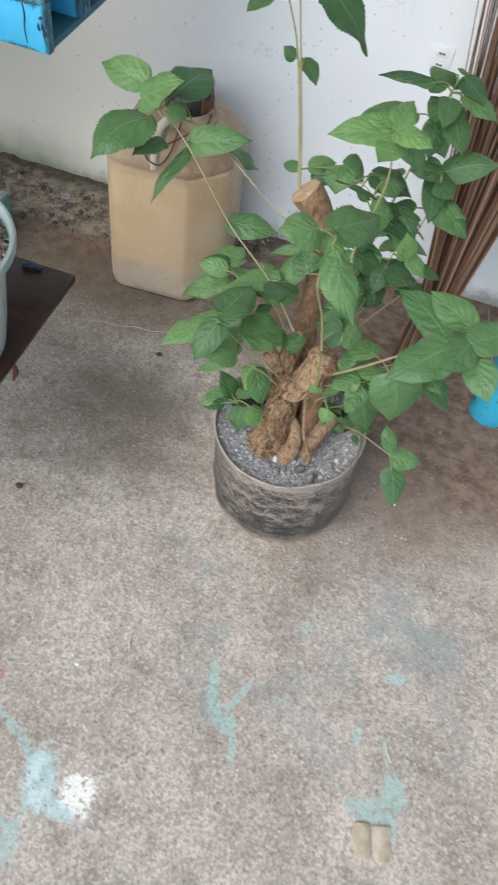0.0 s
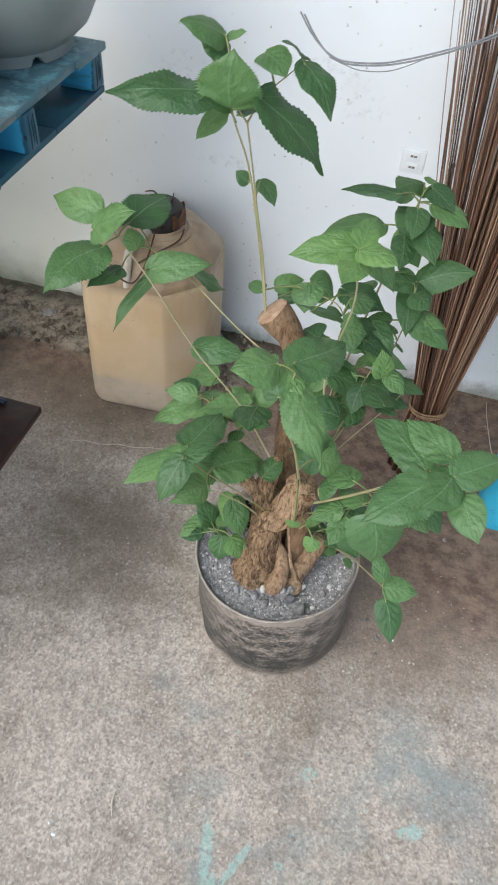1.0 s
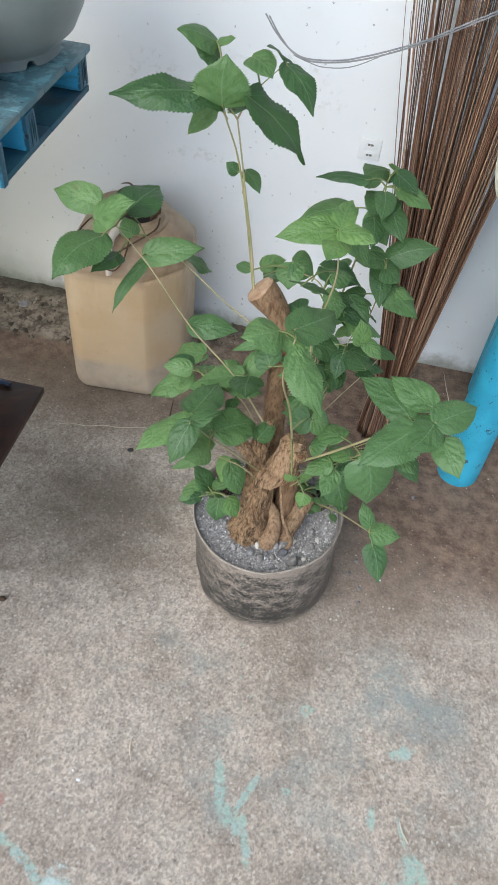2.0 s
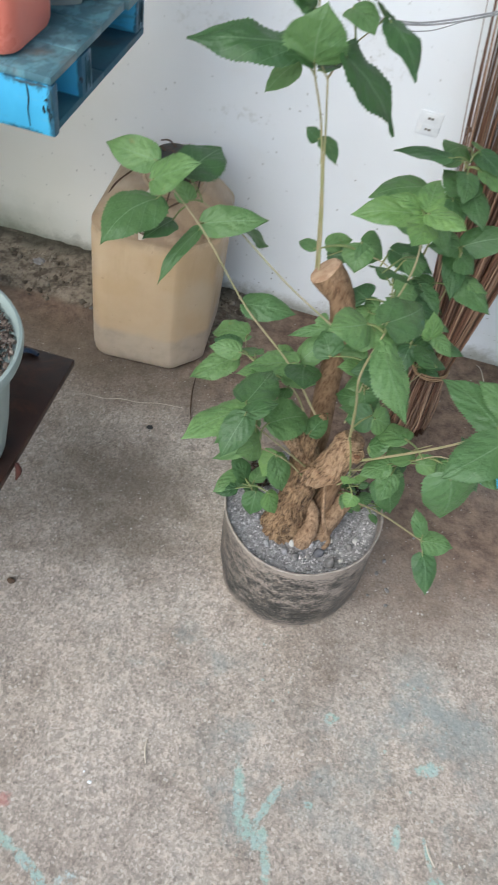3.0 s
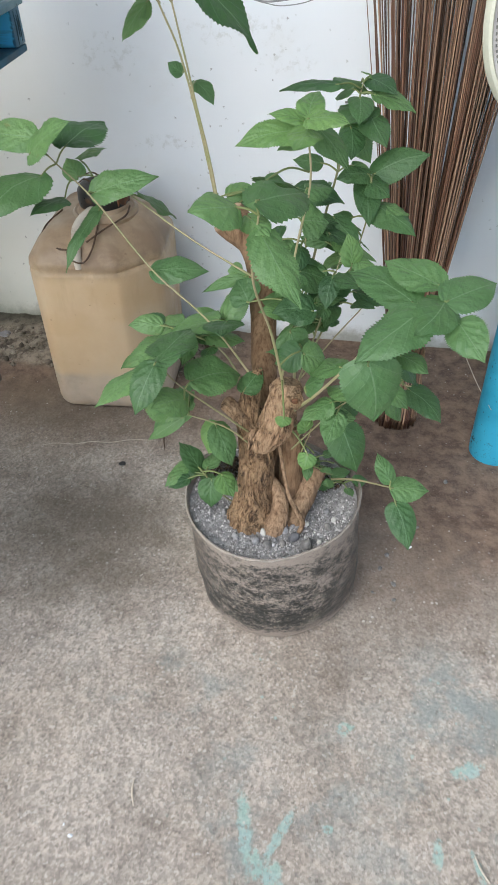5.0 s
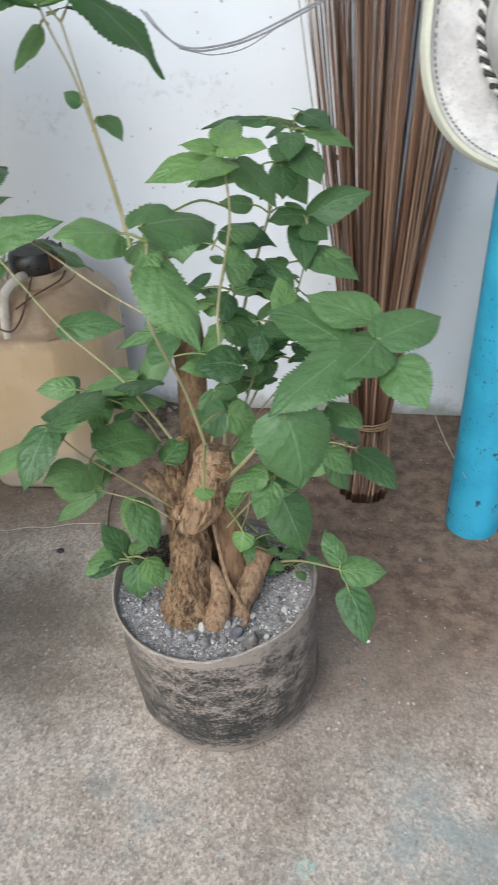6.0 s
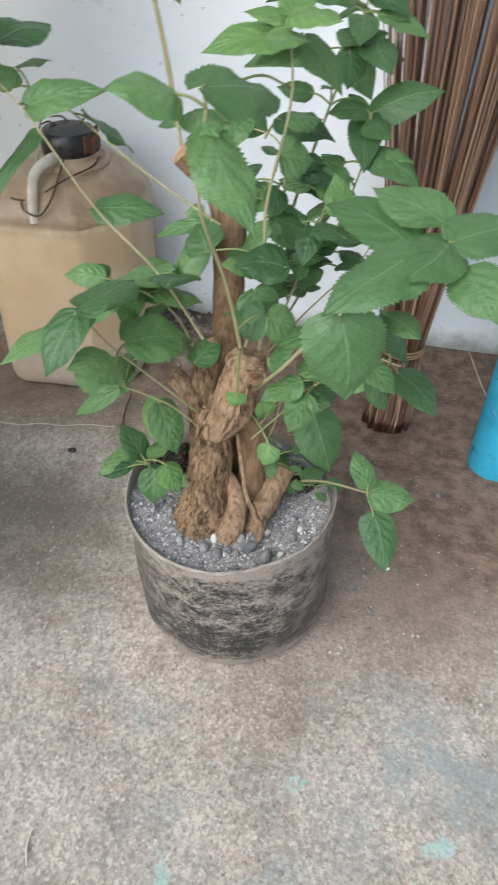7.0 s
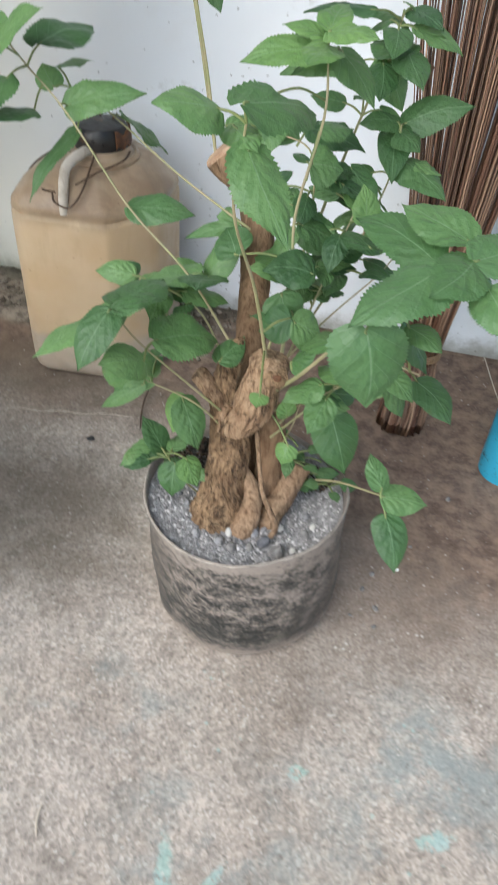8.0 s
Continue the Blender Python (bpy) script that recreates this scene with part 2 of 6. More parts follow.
def leaf_mat(name, lo, hi):
    m = Mat(name, 0.5)
    uv = m.n("ShaderNodeUVMap").outputs[0]
    u, v = m.axis(0, uv), m.math("ABSOLUTE", m.math("SUBTRACT", m.axis(1, uv), 0.5))
    rnd = m.n("ShaderNodeObjectInfo").outputs["Random"]
    # side veins slant forward from the midrib
    s = m.math("FRACT", m.math("MULTIPLY", m.math("SUBTRACT", u, m.math("MULTIPLY", m.math("POWER", m.math("MULTIPLY", v, 2.0), 0.8), 0.46)), 4.6))
    side = m.ramp(m.math("ABSOLUTE", m.math("SUBTRACT", s, 0.5)), 0.0, 0.045, 1, 0)
    quilt = m.ramp(m.math("ABSOLUTE", m.math("SUBTRACT", s, 0.5)), 0.0, 0.5, 0, 1)
    mid = m.ramp(v, 0.006, 0.022, 1, 0)
    vein = m.math("MAXIMUM", mid, m.math("MULTIPLY", side, 0.58))
    a = m.mix(m.math("POWER", rnd, 1.15), lo, hi)
    a = m.mix(m.ramp(m.noise(30, 4), 0.4, 0.7, 0, 0.5), a, (0.062, 0.158, 0.048))
    a = m.mix(m.math("MULTIPLY", m.ramp(quilt, 0.7, 0.05, 0.0, 0.12), m.ramp(v, 0.02, 0.2)), a, (0.027, 0.080, 0.028))
    c = m.mix(m.math("MULTIPLY", vein, 0.50), a, (0.21, 0.33, 0.19))
    old = m.math("MULTIPLY", m.ramp(m.noise(55, 5, 0.7), 0.62, 0.72), m.ramp(rnd, 0.5, 0.9, 0, 0.6))
    c = m.mix(old, c, (0.20, 0.17, 0.06))
    nb = m.bump(m.math("ADD", m.math("MULTIPLY", m.math("MULTIPLY", quilt, m.ramp(v, 0.02, 0.12)), 0.26), m.noise(110, 4, 0.65)), 0.7, 0.0024)
    nb = m.bump(m.cells(210, "Distance"), 0.5, 0.0012, nb)
    nb = m.bump(m.noise(420, 3), 0.25, 0.0006, nb)
    m.b.inputs["Subsurface Weight"].default_value = 0.0
    tr = m.n("ShaderNodeBsdfTranslucent", Color=m.mix(0.5, c, (0.17, 0.33, 0.08)))
    m.done(c, m.ramp(m.noise(60), 0.3, 0.7, 0.38, 0.56), nb)
    mixed = m.n("ShaderNodeMixShader")
    mixed.inputs[0].default_value = 0.26
    m.t.links.new(m.b.outputs[0], mixed.inputs[1])
    m.t.links.new(tr.outputs[0], mixed.inputs[2])
    m.t.links.new(mixed.outputs[0], m.t.nodes["Material Output"].inputs[0])
    return m.m


def bark_mat(name, a, b, dark, stretch=0.3, relief=1.0):
    """Fibrous bark: long plates with broken fissures between them, paler on the crests."""
    m = Mat(name, 0.85)
    at = m.mapped((0, 0, 0), (0.10, 0.06, 0), (1, 1, 1 / stretch))
    ridge = m.noise(210, 7, 0.66, at, 0.3)
    fissure = m.math("ABSOLUTE", m.math("SUBTRACT", m.noise(95, 5, 0.65, at, 0.35), 0.5))
    open_up = m.ramp(m.noise(48, 4, 0.6), 0.44, 0.60)
    cut = m.math("MULTIPLY", m.ramp(fissure, 0.045, 0.004), open_up)
    c = m.mix(m.ramp(ridge, 0.34, 0.60), a, b)
    c = m.mix(m.ramp(m.noise(26, 5, 0.6), 0.40, 0.66, 0, 0.40), c, tuple(x * k for x, k in zip(a, (1.0, 0.85, 0.72))))
    c = m.mix(m.ramp(ridge, 0.43, 0.27, 0, 0.6), c, dark)
    c = m.mix(m.math("MULTIPLY", cut, 0.8 if relief > 0.85 else 0.25 if relief > 0.5 else 0.0), c, dark)
    c = m.mix(m.ramp(m.noise(420, 3, 0.6, at), 0.56, 0.72, 0, 0.30), c, tuple(x * 1.2 for x in b))
    nb = m.bump(ridge, 1.0 * relief, 0.006)
    nb = m.bump(m.math("SUBTRACT", 1.0, cut), 0.6 * relief if relief > 0.5 else 0.0, 0.003, nb)
    nb = m.bump(m.noise(300, 3), 0.3, 0.001, nb)
    return m.done(c, 0.85, nb)


def bag_mat():
    """Pale plastic bag, whitish bloom rubbed off to black in mottled bands."""
    m = Mat("mottled_nursery_bag", 0.55)
    at = m.mapped((0, 0, 0), (0, 0.06, 0), (1.3, 1.3, 0.8))
    patch, streak = m.noise(46, 8, 0.74, at, 0.15), m.noise(270, 5, 0.78, at)
    z = m.axis(2)
    wear = m.math("ADD", m.math("MULTIPLY", patch, 0.55), m.math("MULTIPLY", streak, 0.45))
    low = m.math("ADD", wear, m.ramp(z, 0.165, 0.200, 0.0, -0.09))
    low = m.math("ADD", low, m.ramp(m.math("ADD", z, m.math("MULTIPLY", patch, 0.02)), 0.048, 0.022, 0.0, -0.15))
    low = m.math("ADD", low, m.math("MULTIPLY", m.ramp(z, 0.03, 0.05), m.ramp(z, 0.11, 0.075, 0.0, 0.035)))
    c = m.mix(m.ramp(low, 0.405, 0.565), (0.262, 0.220, 0.190), (0.024, 0.025, 0.024))
    c = m.mix(m.ramp(m.noise(150, 5, 0.7, at), 0.54, 0.68, 0, 0.5), c, (0.085, 0.080, 0.074))
    c = m.mix(m.ramp(m.noise(120, 5, 0.7), 0.56, 0.70, 0, 0.4), c, (0.34, 0.30, 0.26))
    c = m.mix(m.ramp(m.noise(16, 4), 0.55, 0.70, 0, 0.3), c, (0.25, 0.225, 0.18))
    nb = m.bump(m.noise(26, 5, 0.6, at), 0.6, 0.006)
    nb = m.bump(m.noise(110, 4, 0.6, at), 0.25, 0.0015, nb)
    return m.done(c, m.ramp(low, 0.44, 0.56, 0.62, 0.42), nb)


def pallet_mat(name, a, b, edge=0.0, soil=None, pits=0.0):
    m = Mat(name, 0.5)
    at = m.mapped((0, 0, 0), (0, 0, 0), (1, 1, 1.8))
    grain = m.noise(60, 5, 0.6, at)
    c = m.mix(m.ramp(m.noise(14, 5), 0.35, 0.65), a, b)
    chip = m.ramp(m.math("ADD", m.noise(24, 6, 0.72), m.math("MULTIPLY", grain, 0.25)), 0.765, 0.80)
    c = m.mix(m.math("MULTIPLY", chip, 0.9), c, (0.03, 0.032, 0.035))
    z = m.axis(2)
    worn = m.math("MULTIPLY", m.ramp(m.math("ADD", z, m.math("MULTIPLY", m.math("SUBTRACT", m.noise(45, 6, 0.75), 0.5), 0.03)), 0.744, 0.752), m.ramp(grain, 0.40, 0.55))
    ragged = m.math("MULTIPLY", m.math("SUBTRACT", m.noise(60, 6, 0.75), 0.5), 0.02)
    worn = m.math("MAXIMUM", worn, m.ramp(m.math("ADD", m.axis(0), ragged), -0.3985, -0.3945))
    worn = m.math("MAXIMUM", worn, m.math("MULTIPLY", m.ramp(m.math("ADD", z, ragged), 0.6975, 0.6945), m.ramp(grain, 0.42, 0.55)))
    c = m.mix(m.math("MULTIPLY", worn, edge), c, (0.012, 0.022, 0.034))
    sparse = m.ramp(m.noise(22, 3), 0.5 - pits, 0.62 - pits)
    for scale, keep in ((420, 0.84 - pits), (190, 0.93 - pits)):
        pit = m.math("MULTIPLY", m.ramp(m.math("ADD", m.cells(scale, "Distance", at), m.math("MULTIPLY", m.noise(600, 3), 0.4)), 0.52, 0.36), m.ramp(m.axis(0, m.cells(scale, "Color", at)), keep, keep + 0.01))
        c = m.mix(m.math("MULTIPLY", m.math("MULTIPLY", pit, sparse), 0.85), c, (0.02, 0.03, 0.04))
    streak = m.noise(46, 5, 0.7, m.mapped((0, 0, 0), (0, 0, 0), (9, 1, 1)))
    c = m.mix(m.ramp(streak, 0.56, 0.68, 0, 0.55 * edge), c, (0.05, 0.10, 0.13))
    c = m.mix(m.ramp(streak, 0.42, 0.30, 0, 0.30 * edge), c, (0.30, 0.46, 0.52))
    if soil:
        c = m.mix(m.ramp(m.noise(10, 5, 0.6), 0.50, 0.66, 0, 0.75), c, soil)
    nb = m.bump(grain, 0.4, 0.002)
    nb = m.bump(chip, 0.5, -0.001, nb)
    return m.done(c, m.ramp(grain, 0.3, 0.7, 0.42, 0.6), nb)


def can_mat():
    m = Mat("stained_tan_plastic", 0.42)
    z = m.axis(2)
    c = m.mix(m.ramp(m.noise(9, 5), 0.35, 0.7), (0.50, 0.362, 0.218), (0.56, 0.428, 0.280))
    # pale dusty foot, brown dirt on the shoulders
    wob = m.math("MULTIPLY", m.math("SUBTRACT", m.noise(18, 4), 0.5), 0.05)
    c = m.mix(m.ramp(m.math("ADD", z, m.math("MULTIPLY", wob, 0.5)), 0.100, 0.080, 0, 0.9), c, m.mix(m.ramp(m.noise(40, 5), 0.35, 0.75), (0.44, 0.375, 0.31), (0.34, 0.285, 0.235)))
    dirt = m.math("MULTIPLY", m.ramp(z, 0.29, 0.335), m.ramp(m.noise(16, 6, 0.7, warp=0.2), 0.36, 0.58))
    c = m.mix(m.math("MULTIPLY", dirt, 0.8), c, (0.165, 0.110, 0.074))
    c = m.mix(m.ramp(m.noise(95, 4, 0.7), 0.66, 0.74, 0, 0.6), c, (0.20, 0.13, 0.08))
    c = m.mix(m.ramp(m.noise(7, 5, 0.6), 0.50, 0.72, 0, 0.45), c, (0.46, 0.338, 0.212))
    c = m.mix(m.ramp(m.math("ADD", z, wob), 0.305, 0.345, 0, 0.7), c, (0.27, 0.180, 0.112))
    c = m.mix(m.math("MULTIPLY", m.ramp(m.math("ADD", m.cells(42, "Distance"), m.math("MULTIPLY", m.noise(190, 5, 0.8), 0.9)), 0.56, 0.44), m.ramp(m.axis(0, m.cells(42)), 0.84, 0.87, 0, 0.7)), c, (0.20, 0.125, 0.07))
    # pale rubbed patches, and brown runs down from the shoulders
    c = m.mix(m.ramp(m.noise(5.5, 4, 0.55), 0.46, 0.66, 0, 0.55), c, (0.545, 0.445, 0.325))
    run = m.noise(46, 4, 0.6, m.mapped((0, 0, 0), (0, 0, 0), (1, 1, 7)))
    c = m.mix(m.math("MULTIPLY", m.ramp(run, 0.52, 0.70, 0, 0.16), m.math("MULTIPLY", m.ramp(z, 0.16, 0.30), m.ramp(z, 0.335, 0.315))), c, (0.27, 0.175, 0.10))
    m.b.inputs["Subsurface Weight"].default_value = 0.12
    m.b.inputs["Subsurface Radius"].default_value = (0.02, 0.012, 0.006)
    nb = m.bump(m.noise(25, 4), 0.2, 0.003)
    return m.done(c, m.ramp(m.noise(30), 0.3, 0.7, 0.38, 0.6), nb)


CONCRETE, WALL = concrete_mat(), wall_mat()
ROOFING = plain_mat("grey_roofing", (0.30, 0.29, 0.28), (0.36, 0.35, 0.33), 3, 0.7)
EARTH = plain_mat("yard_earth", (0.20, 0.17, 0.13), (0.28, 0.25, 0.19), 1.2, 0.95)
LEAF = leaf_mat("leaf_green", (0.032, 0.090, 0.033), (0.166, 0.300, 0.108))
# A paler, yellower leaf green for picked leaves.
PALE_LEAF = leaf_mat("pale_yellow_leaf_green", (0.135, 0.260, 0.078), (0.195, 0.335, 0.105))
# Lit and shaded copies of the leaf green, given to picked leaves.
LEAF_LIT = leaf_mat("lit_leaf_green", (0.088, 0.182, 0.072), (0.128, 0.240, 0.094))
LEAF_SHADED = leaf_mat("shaded_leaf_green", (0.030, 0.088, 0.032), (0.055, 0.128, 0.045))
TWIG = plain_mat("pale_green_stem", (0.25, 0.25, 0.115), (0.34, 0.285, 0.17), 40, 0.6)
STALK = plain_mat("green_leaf_stalk", (0.15, 0.20, 0.07), (0.21, 0.24, 0.09), 40, 0.6)
BARK = bark_mat("tan_bark", (0.122, 0.066, 0.031), (0.345, 0.222, 0.125), (0.028, 0.013, 0.005), 0.16)
BURL = bark_mat("pale_curled_bark", (0.165, 0.092, 0.047), (0.40, 0.265, 0.160), (0.030, 0.014, 0.006), 0.2, 0.9)
BARK_PALE = bark_mat("pale_root_bark", (0.160, 0.092, 0.050), (0.335, 0.220, 0.136), (0.055, 0.028, 0.013), 0.14, 0.6)
BARK_SMOOTH = bark_mat("brown_smooth_bark", (0.135, 0.075, 0.038), (0.275, 0.172, 0.100), (0.065, 0.033, 0.016), 0.14, 0.5)
CUT = plain_mat("cut_wood", (0.33, 0.20, 0.125), (0.46, 0.32, 0.215), 70, 0.85, 0.4, dirt=(0.19, 0.11, 0.065))
BAG = bag_mat()
GRAVEL = plain_mat("grey_volcanic_grit", (0.24, 0.232, 0.238), (0.40, 0.39, 0.395), 90, 0.95, 0.4, bump=0.8, dist=0.003)
CAN = can_mat()
BLACK = plain_mat("black_plastic", (0.008, 0.008, 0.008), (0.018, 0.015, 0.013), 40, 0.35, dirt=(0.16, 0.065, 0.022))
CORD = plain_mat("dark_cord", (0.06, 0.035, 0.022), (0.10, 0.06, 0.035), 60, 0.8)
PALE = plain_mat("dusty_white_plastic", (0.50, 0.44, 0.36), (0.58, 0.52, 0.44), 30, 0.55, dirt=(0.30, 0.22, 0.15))
UNDER = plain_mat("dark_stained_underboard", (0.018, 0.05, 0.065), (0.035, 0.10, 0.13), 18, 0.7, dirt=(0.02, 0.018, 0.016))
# Blue of the boards inside the pallet, darkened for the shade in there.
SHADED_BLUE = plain_mat("shaded_blue_board", (0.018, 0.085, 0.13), (0.030, 0.13, 0.18), 14, 0.65, 0.3, dirt=(0.045, 0.05, 0.05))
RUST = plain_mat("rusty_brown_wrap", (0.07, 0.028, 0.012), (0.17, 0.07, 0.028), 60, 0.75, 0.4, dirt=(0.012, 0.010, 0.009))
BLUE = pallet_mat("bright_blue_paint", (0.055, 0.42, 0.70), (0.075, 0.50, 0.80), 0.8)
DECK = pallet_mat("weathered_blue_paint", (0.105, 0.27, 0.33), (0.19, 0.36, 0.41), 0.45, (0.19, 0.165, 0.14))
STOOL = pallet_mat("sky_blue_paint", (0.022, 0.29, 0.45), (0.034, 0.36, 0.545), pits=0.10)
GREYPOT = plain_mat("grey_green_plastic", (0.20, 0.235, 0.235), (0.23, 0.265, 0.262), 8, 0.45, 0.08)
MINTPOT = plain_mat("pale_mint_plastic", (0.29, 0.355, 0.34), (0.33, 0.395, 0.375), 9, 0.4, 0.06)
SALMON = plain_mat("salmon_plastic", (0.70, 0.19, 0.135), (0.76, 0.235, 0.175), 8, 0.35, 0.05)
MULCH = plain_mat("wood_chip_mulch", (0.10, 0.065, 0.05), (0.27, 0.21, 0.17), 55, 0.95, 0.4)
SPLINT = plain_mat("dark_red_splinter", (0.06, 0.014, 0.010), (0.12, 0.03, 0.018), 60, 0.6)
BOARD = plain_mat("dark_stained_board", (0.022, 0.009, 0.006), (0.046, 0.016, 0.010), 12, 0.42, dirt=(0.12, 0.036, 0.016))
SHEET = plain_mat("bluish_sheet_metal", (0.05, 0.065, 0.10), (0.16, 0.19, 0.26), 30, 0.25, metal=0.7, dirt=(0.02, 0.02, 0.025))
FELT = plain_mat("dirty_white_felt", (0.50, 0.485, 0.48), (0.66, 0.645, 0.635), 26, 0.85, 0.35, bump=0.5, dist=0.002, dirt=(0.24, 0.23, 0.215))
TRIM = plain_mat("cream_binding", (0.52, 0.52, 0.43), (0.58, 0.58, 0.48), 40, 0.7)
STITCH = plain_mat("grey_thread", (0.16, 0.16, 0.15), (0.22, 0.22, 0.20), 60, 0.9)
ROPE_W = plain_mat("white_cord", (0.60, 0.59, 0.56), (0.66, 0.65, 0.62), 60, 0.8)
PLATE = plain_mat("white_switch_plastic", (0.74, 0.775, 0.81), (0.77, 0.805, 0.84), 20, 0.35, 0.02)
DARK = plain_mat("dark_slot", (0.02, 0.02, 0.02), (0.03, 0.03, 0.03), 60, 0.6)
WIRE = plain_mat("grey_wire", (0.22, 0.23, 0.25), (0.30, 0.31, 0.33), 60, 0.45)
STRAW = plain_mat("dry_straw", (0.46, 0.40, 0.32), (0.58, 0.51, 0.42), 60, 0.85)
TIE = plain_mat("rattan_tie", (0.25, 0.15, 0.08), (0.34, 0.22, 0.12), 80, 0.7)


def rib_mat():
    m = Mat("palm_midrib", 0.6)
    rnd = m.n("ShaderNodeObjectInfo").outputs["Random"]
    at = m.mapped((0, 0, 0), (0, 0, 0), (1, 1, 25))
    dull = m.math("FRACT", m.math("MULTIPLY", rnd, 7.31))
    c = m.mix(m.math("POWER", rnd, 1.5), (0.040, 0.015, 0.008), (0.44, 0.275, 0.180))
    c = m.mix(m.ramp(dull, 0.6, 0.75, 0, 0.7), c, (0.13, 0.050, 0.026))
    c = m.mix(m.ramp(m.noise(90, 3, 0.5, at), 0.5, 0.72, 0, 0.35), c, (0.29, 0.160, 0.092))
    return m.done(c, 0.5)


RIB = rib_mat()


# ---- mesh helpers ----
def finish(ob, bm, material, smooth=True, crease=0.7):
    bmesh.ops.recalc_face_normals(bm, faces=bm.faces)
    for e in bm.edges:
        if len(e.link_faces) == 2 and e.calc_face_angle(0) > crease:
            e.smooth = False
    for f in bm.faces:
        f.smooth = smooth
    bm.to_mesh(ob.data)
    bm.free()
    for m in material if isinstance(material, (list, tuple)) else [material]:
        ob.data.materials.append(m)
    return ob


def part(name, bm, material, parent=None, label="", smooth=True, crease=0.7):
    """Links a bmesh as one mesh object, under parent if there is one. Vertices are in world places."""
    ob = finish(new(name, bpy.data.meshes.new(name)), bm, material, smooth, crease)
    if parent:
        ob.parent = parent
        base = parent.matrix_basis.copy()
        if parent.parent:
            base = parent.parent.matrix_basis @ parent.matrix_parent_inverse @ base
        ob.matrix_parent_inverse = base.inverted()
    return tagged(ob, label)


def thing(name, at, label, category, group="", turn=0.0):
    ob = new(name)
    ob.matrix_basis = pose(*at, 0, 0, turn)
    ob.matrix_world = ob.matrix_basis
    return tagged(ob, label, category, group)


def box(bm, x0, x1, y0, y1, z0, z1, bevel=0.0, jitter=0.0, rng=random):
    vs = [bm.verts.new((x, y, z)) for x in (x0, x1) for y in (y0, y1) for z in (z0, z1)]
    fs = [bm.faces.new([vs[i] for i in q]) for q in ((0, 1, 3, 2), (4, 6, 7, 5), (0, 4, 5, 1), (2, 3, 7, 6), (0, 2, 6, 4), (1, 5, 7, 3))]
    if jitter:
        for v in vs:
            v.co += Vector([rng.uniform(-jitter, jitter) for _ in range(3)])
    if bevel:
        bmesh.ops.bevel(bm, geom=list({e for f in fs for e in f.edges}), offset=bevel, segments=2, affect="EDGES", profile=0.6)
    return bm


def loft(bm, rings, close_start=True, close_end=True):
    """Skins a list of closed rings of points."""
    rows = [[bm.verts.new(p) for p in r] for r in rings]
    n = len(rows[0])
    for a, b in zip(rows, rows[1:]):
        for i in range(n):
            bm.faces.new((a[i], a[(i + 1) % n], b[(i + 1) % n], b[i]))
    if close_start:
        bm.faces.new(rows[0][::-1])
    if close_end:
        bm.faces.new(rows[-1])
    return bm


def lathe(bm, cx, cy, profile, seg=48, wobble=None, closed=False):
    """Turns a profile of (radius, height) about an upright axis; the profile may go down the inside again."""
    rings = []
    for r, z in profile:
        ring = []
        for i in range(seg):
            a = 2 * math.pi * i / seg
            k = 1 + (wobble(a, z) if wobble else 0)
            ring.append((cx + r * k * math.cos(a), cy + r * k * math.sin(a), z))
        rings.append(ring)
    return loft(bm, rings, not closed, not closed)


def smooth_line(pts, steps=6):
    """A Catmull-Rom line through the points."""
    p = [Vector(q) for q in pts]
    p = [2 * p[0] - p[1]] + p + [2 * p[-1] - p[-2]]
    line = []
    for i in range(1, len(p) - 2):
        for k in range(steps):
            t = k / steps
            line.append(0.5 * (2 * p[i] + (p[i + 1] - p[i - 1]) * t + (2 * p[i - 1] - 5 * p[i] + 4 * p[i + 1] - p[i + 2]) * t * t
                               + (3 * p[i] - p[i - 1] - 3 * p[i + 1] + p[i + 2]) * t ** 3))
    return line + [p[-2]]


def tube(bm, pts, radii, seg=8, rough=0.0, grain=40.0, flat=1.0):
    """A round bar along a line; radii run along it; rough knobs its skin."""
    pts = [Vector(q) for q in pts]
    n, rings = len(pts), []
    side = None
    for i, p in enumerate(pts):
        d = (pts[min(i + 1, n - 1)] - pts[max(i - 1, 0)]).normalized()
        side = (side - d * side.dot(d)).normalized() if side else d.orthogonal().normalized()
        up = d.cross(side)
        f = i / (n - 1) * (len(radii) - 1)
        k = min(int(f), len(radii) - 2) if len(radii) > 1 else 0
        r = radii[k] + (radii[min(k + 1, len(radii) - 1)] - radii[k]) * (f - k)
        ring = []
        for j in range(seg):
            a = 2 * math.pi * j / seg
            q = p + (side * math.cos(a) + up * math.sin(a) * flat) * r
            if rough:
                q = q + (q - p) * rough * (noise.noise(Vector((q.x * grain, q.y * grain, q.z * grain * 0.2))) + 0.6 * noise.noise(Vector((q.x * grain * 2.3, q.y * grain * 2.3, q.z * grain * 0.45))))
            ring.append(q)
        rings.append(ring)
    return loft(bm, rings)


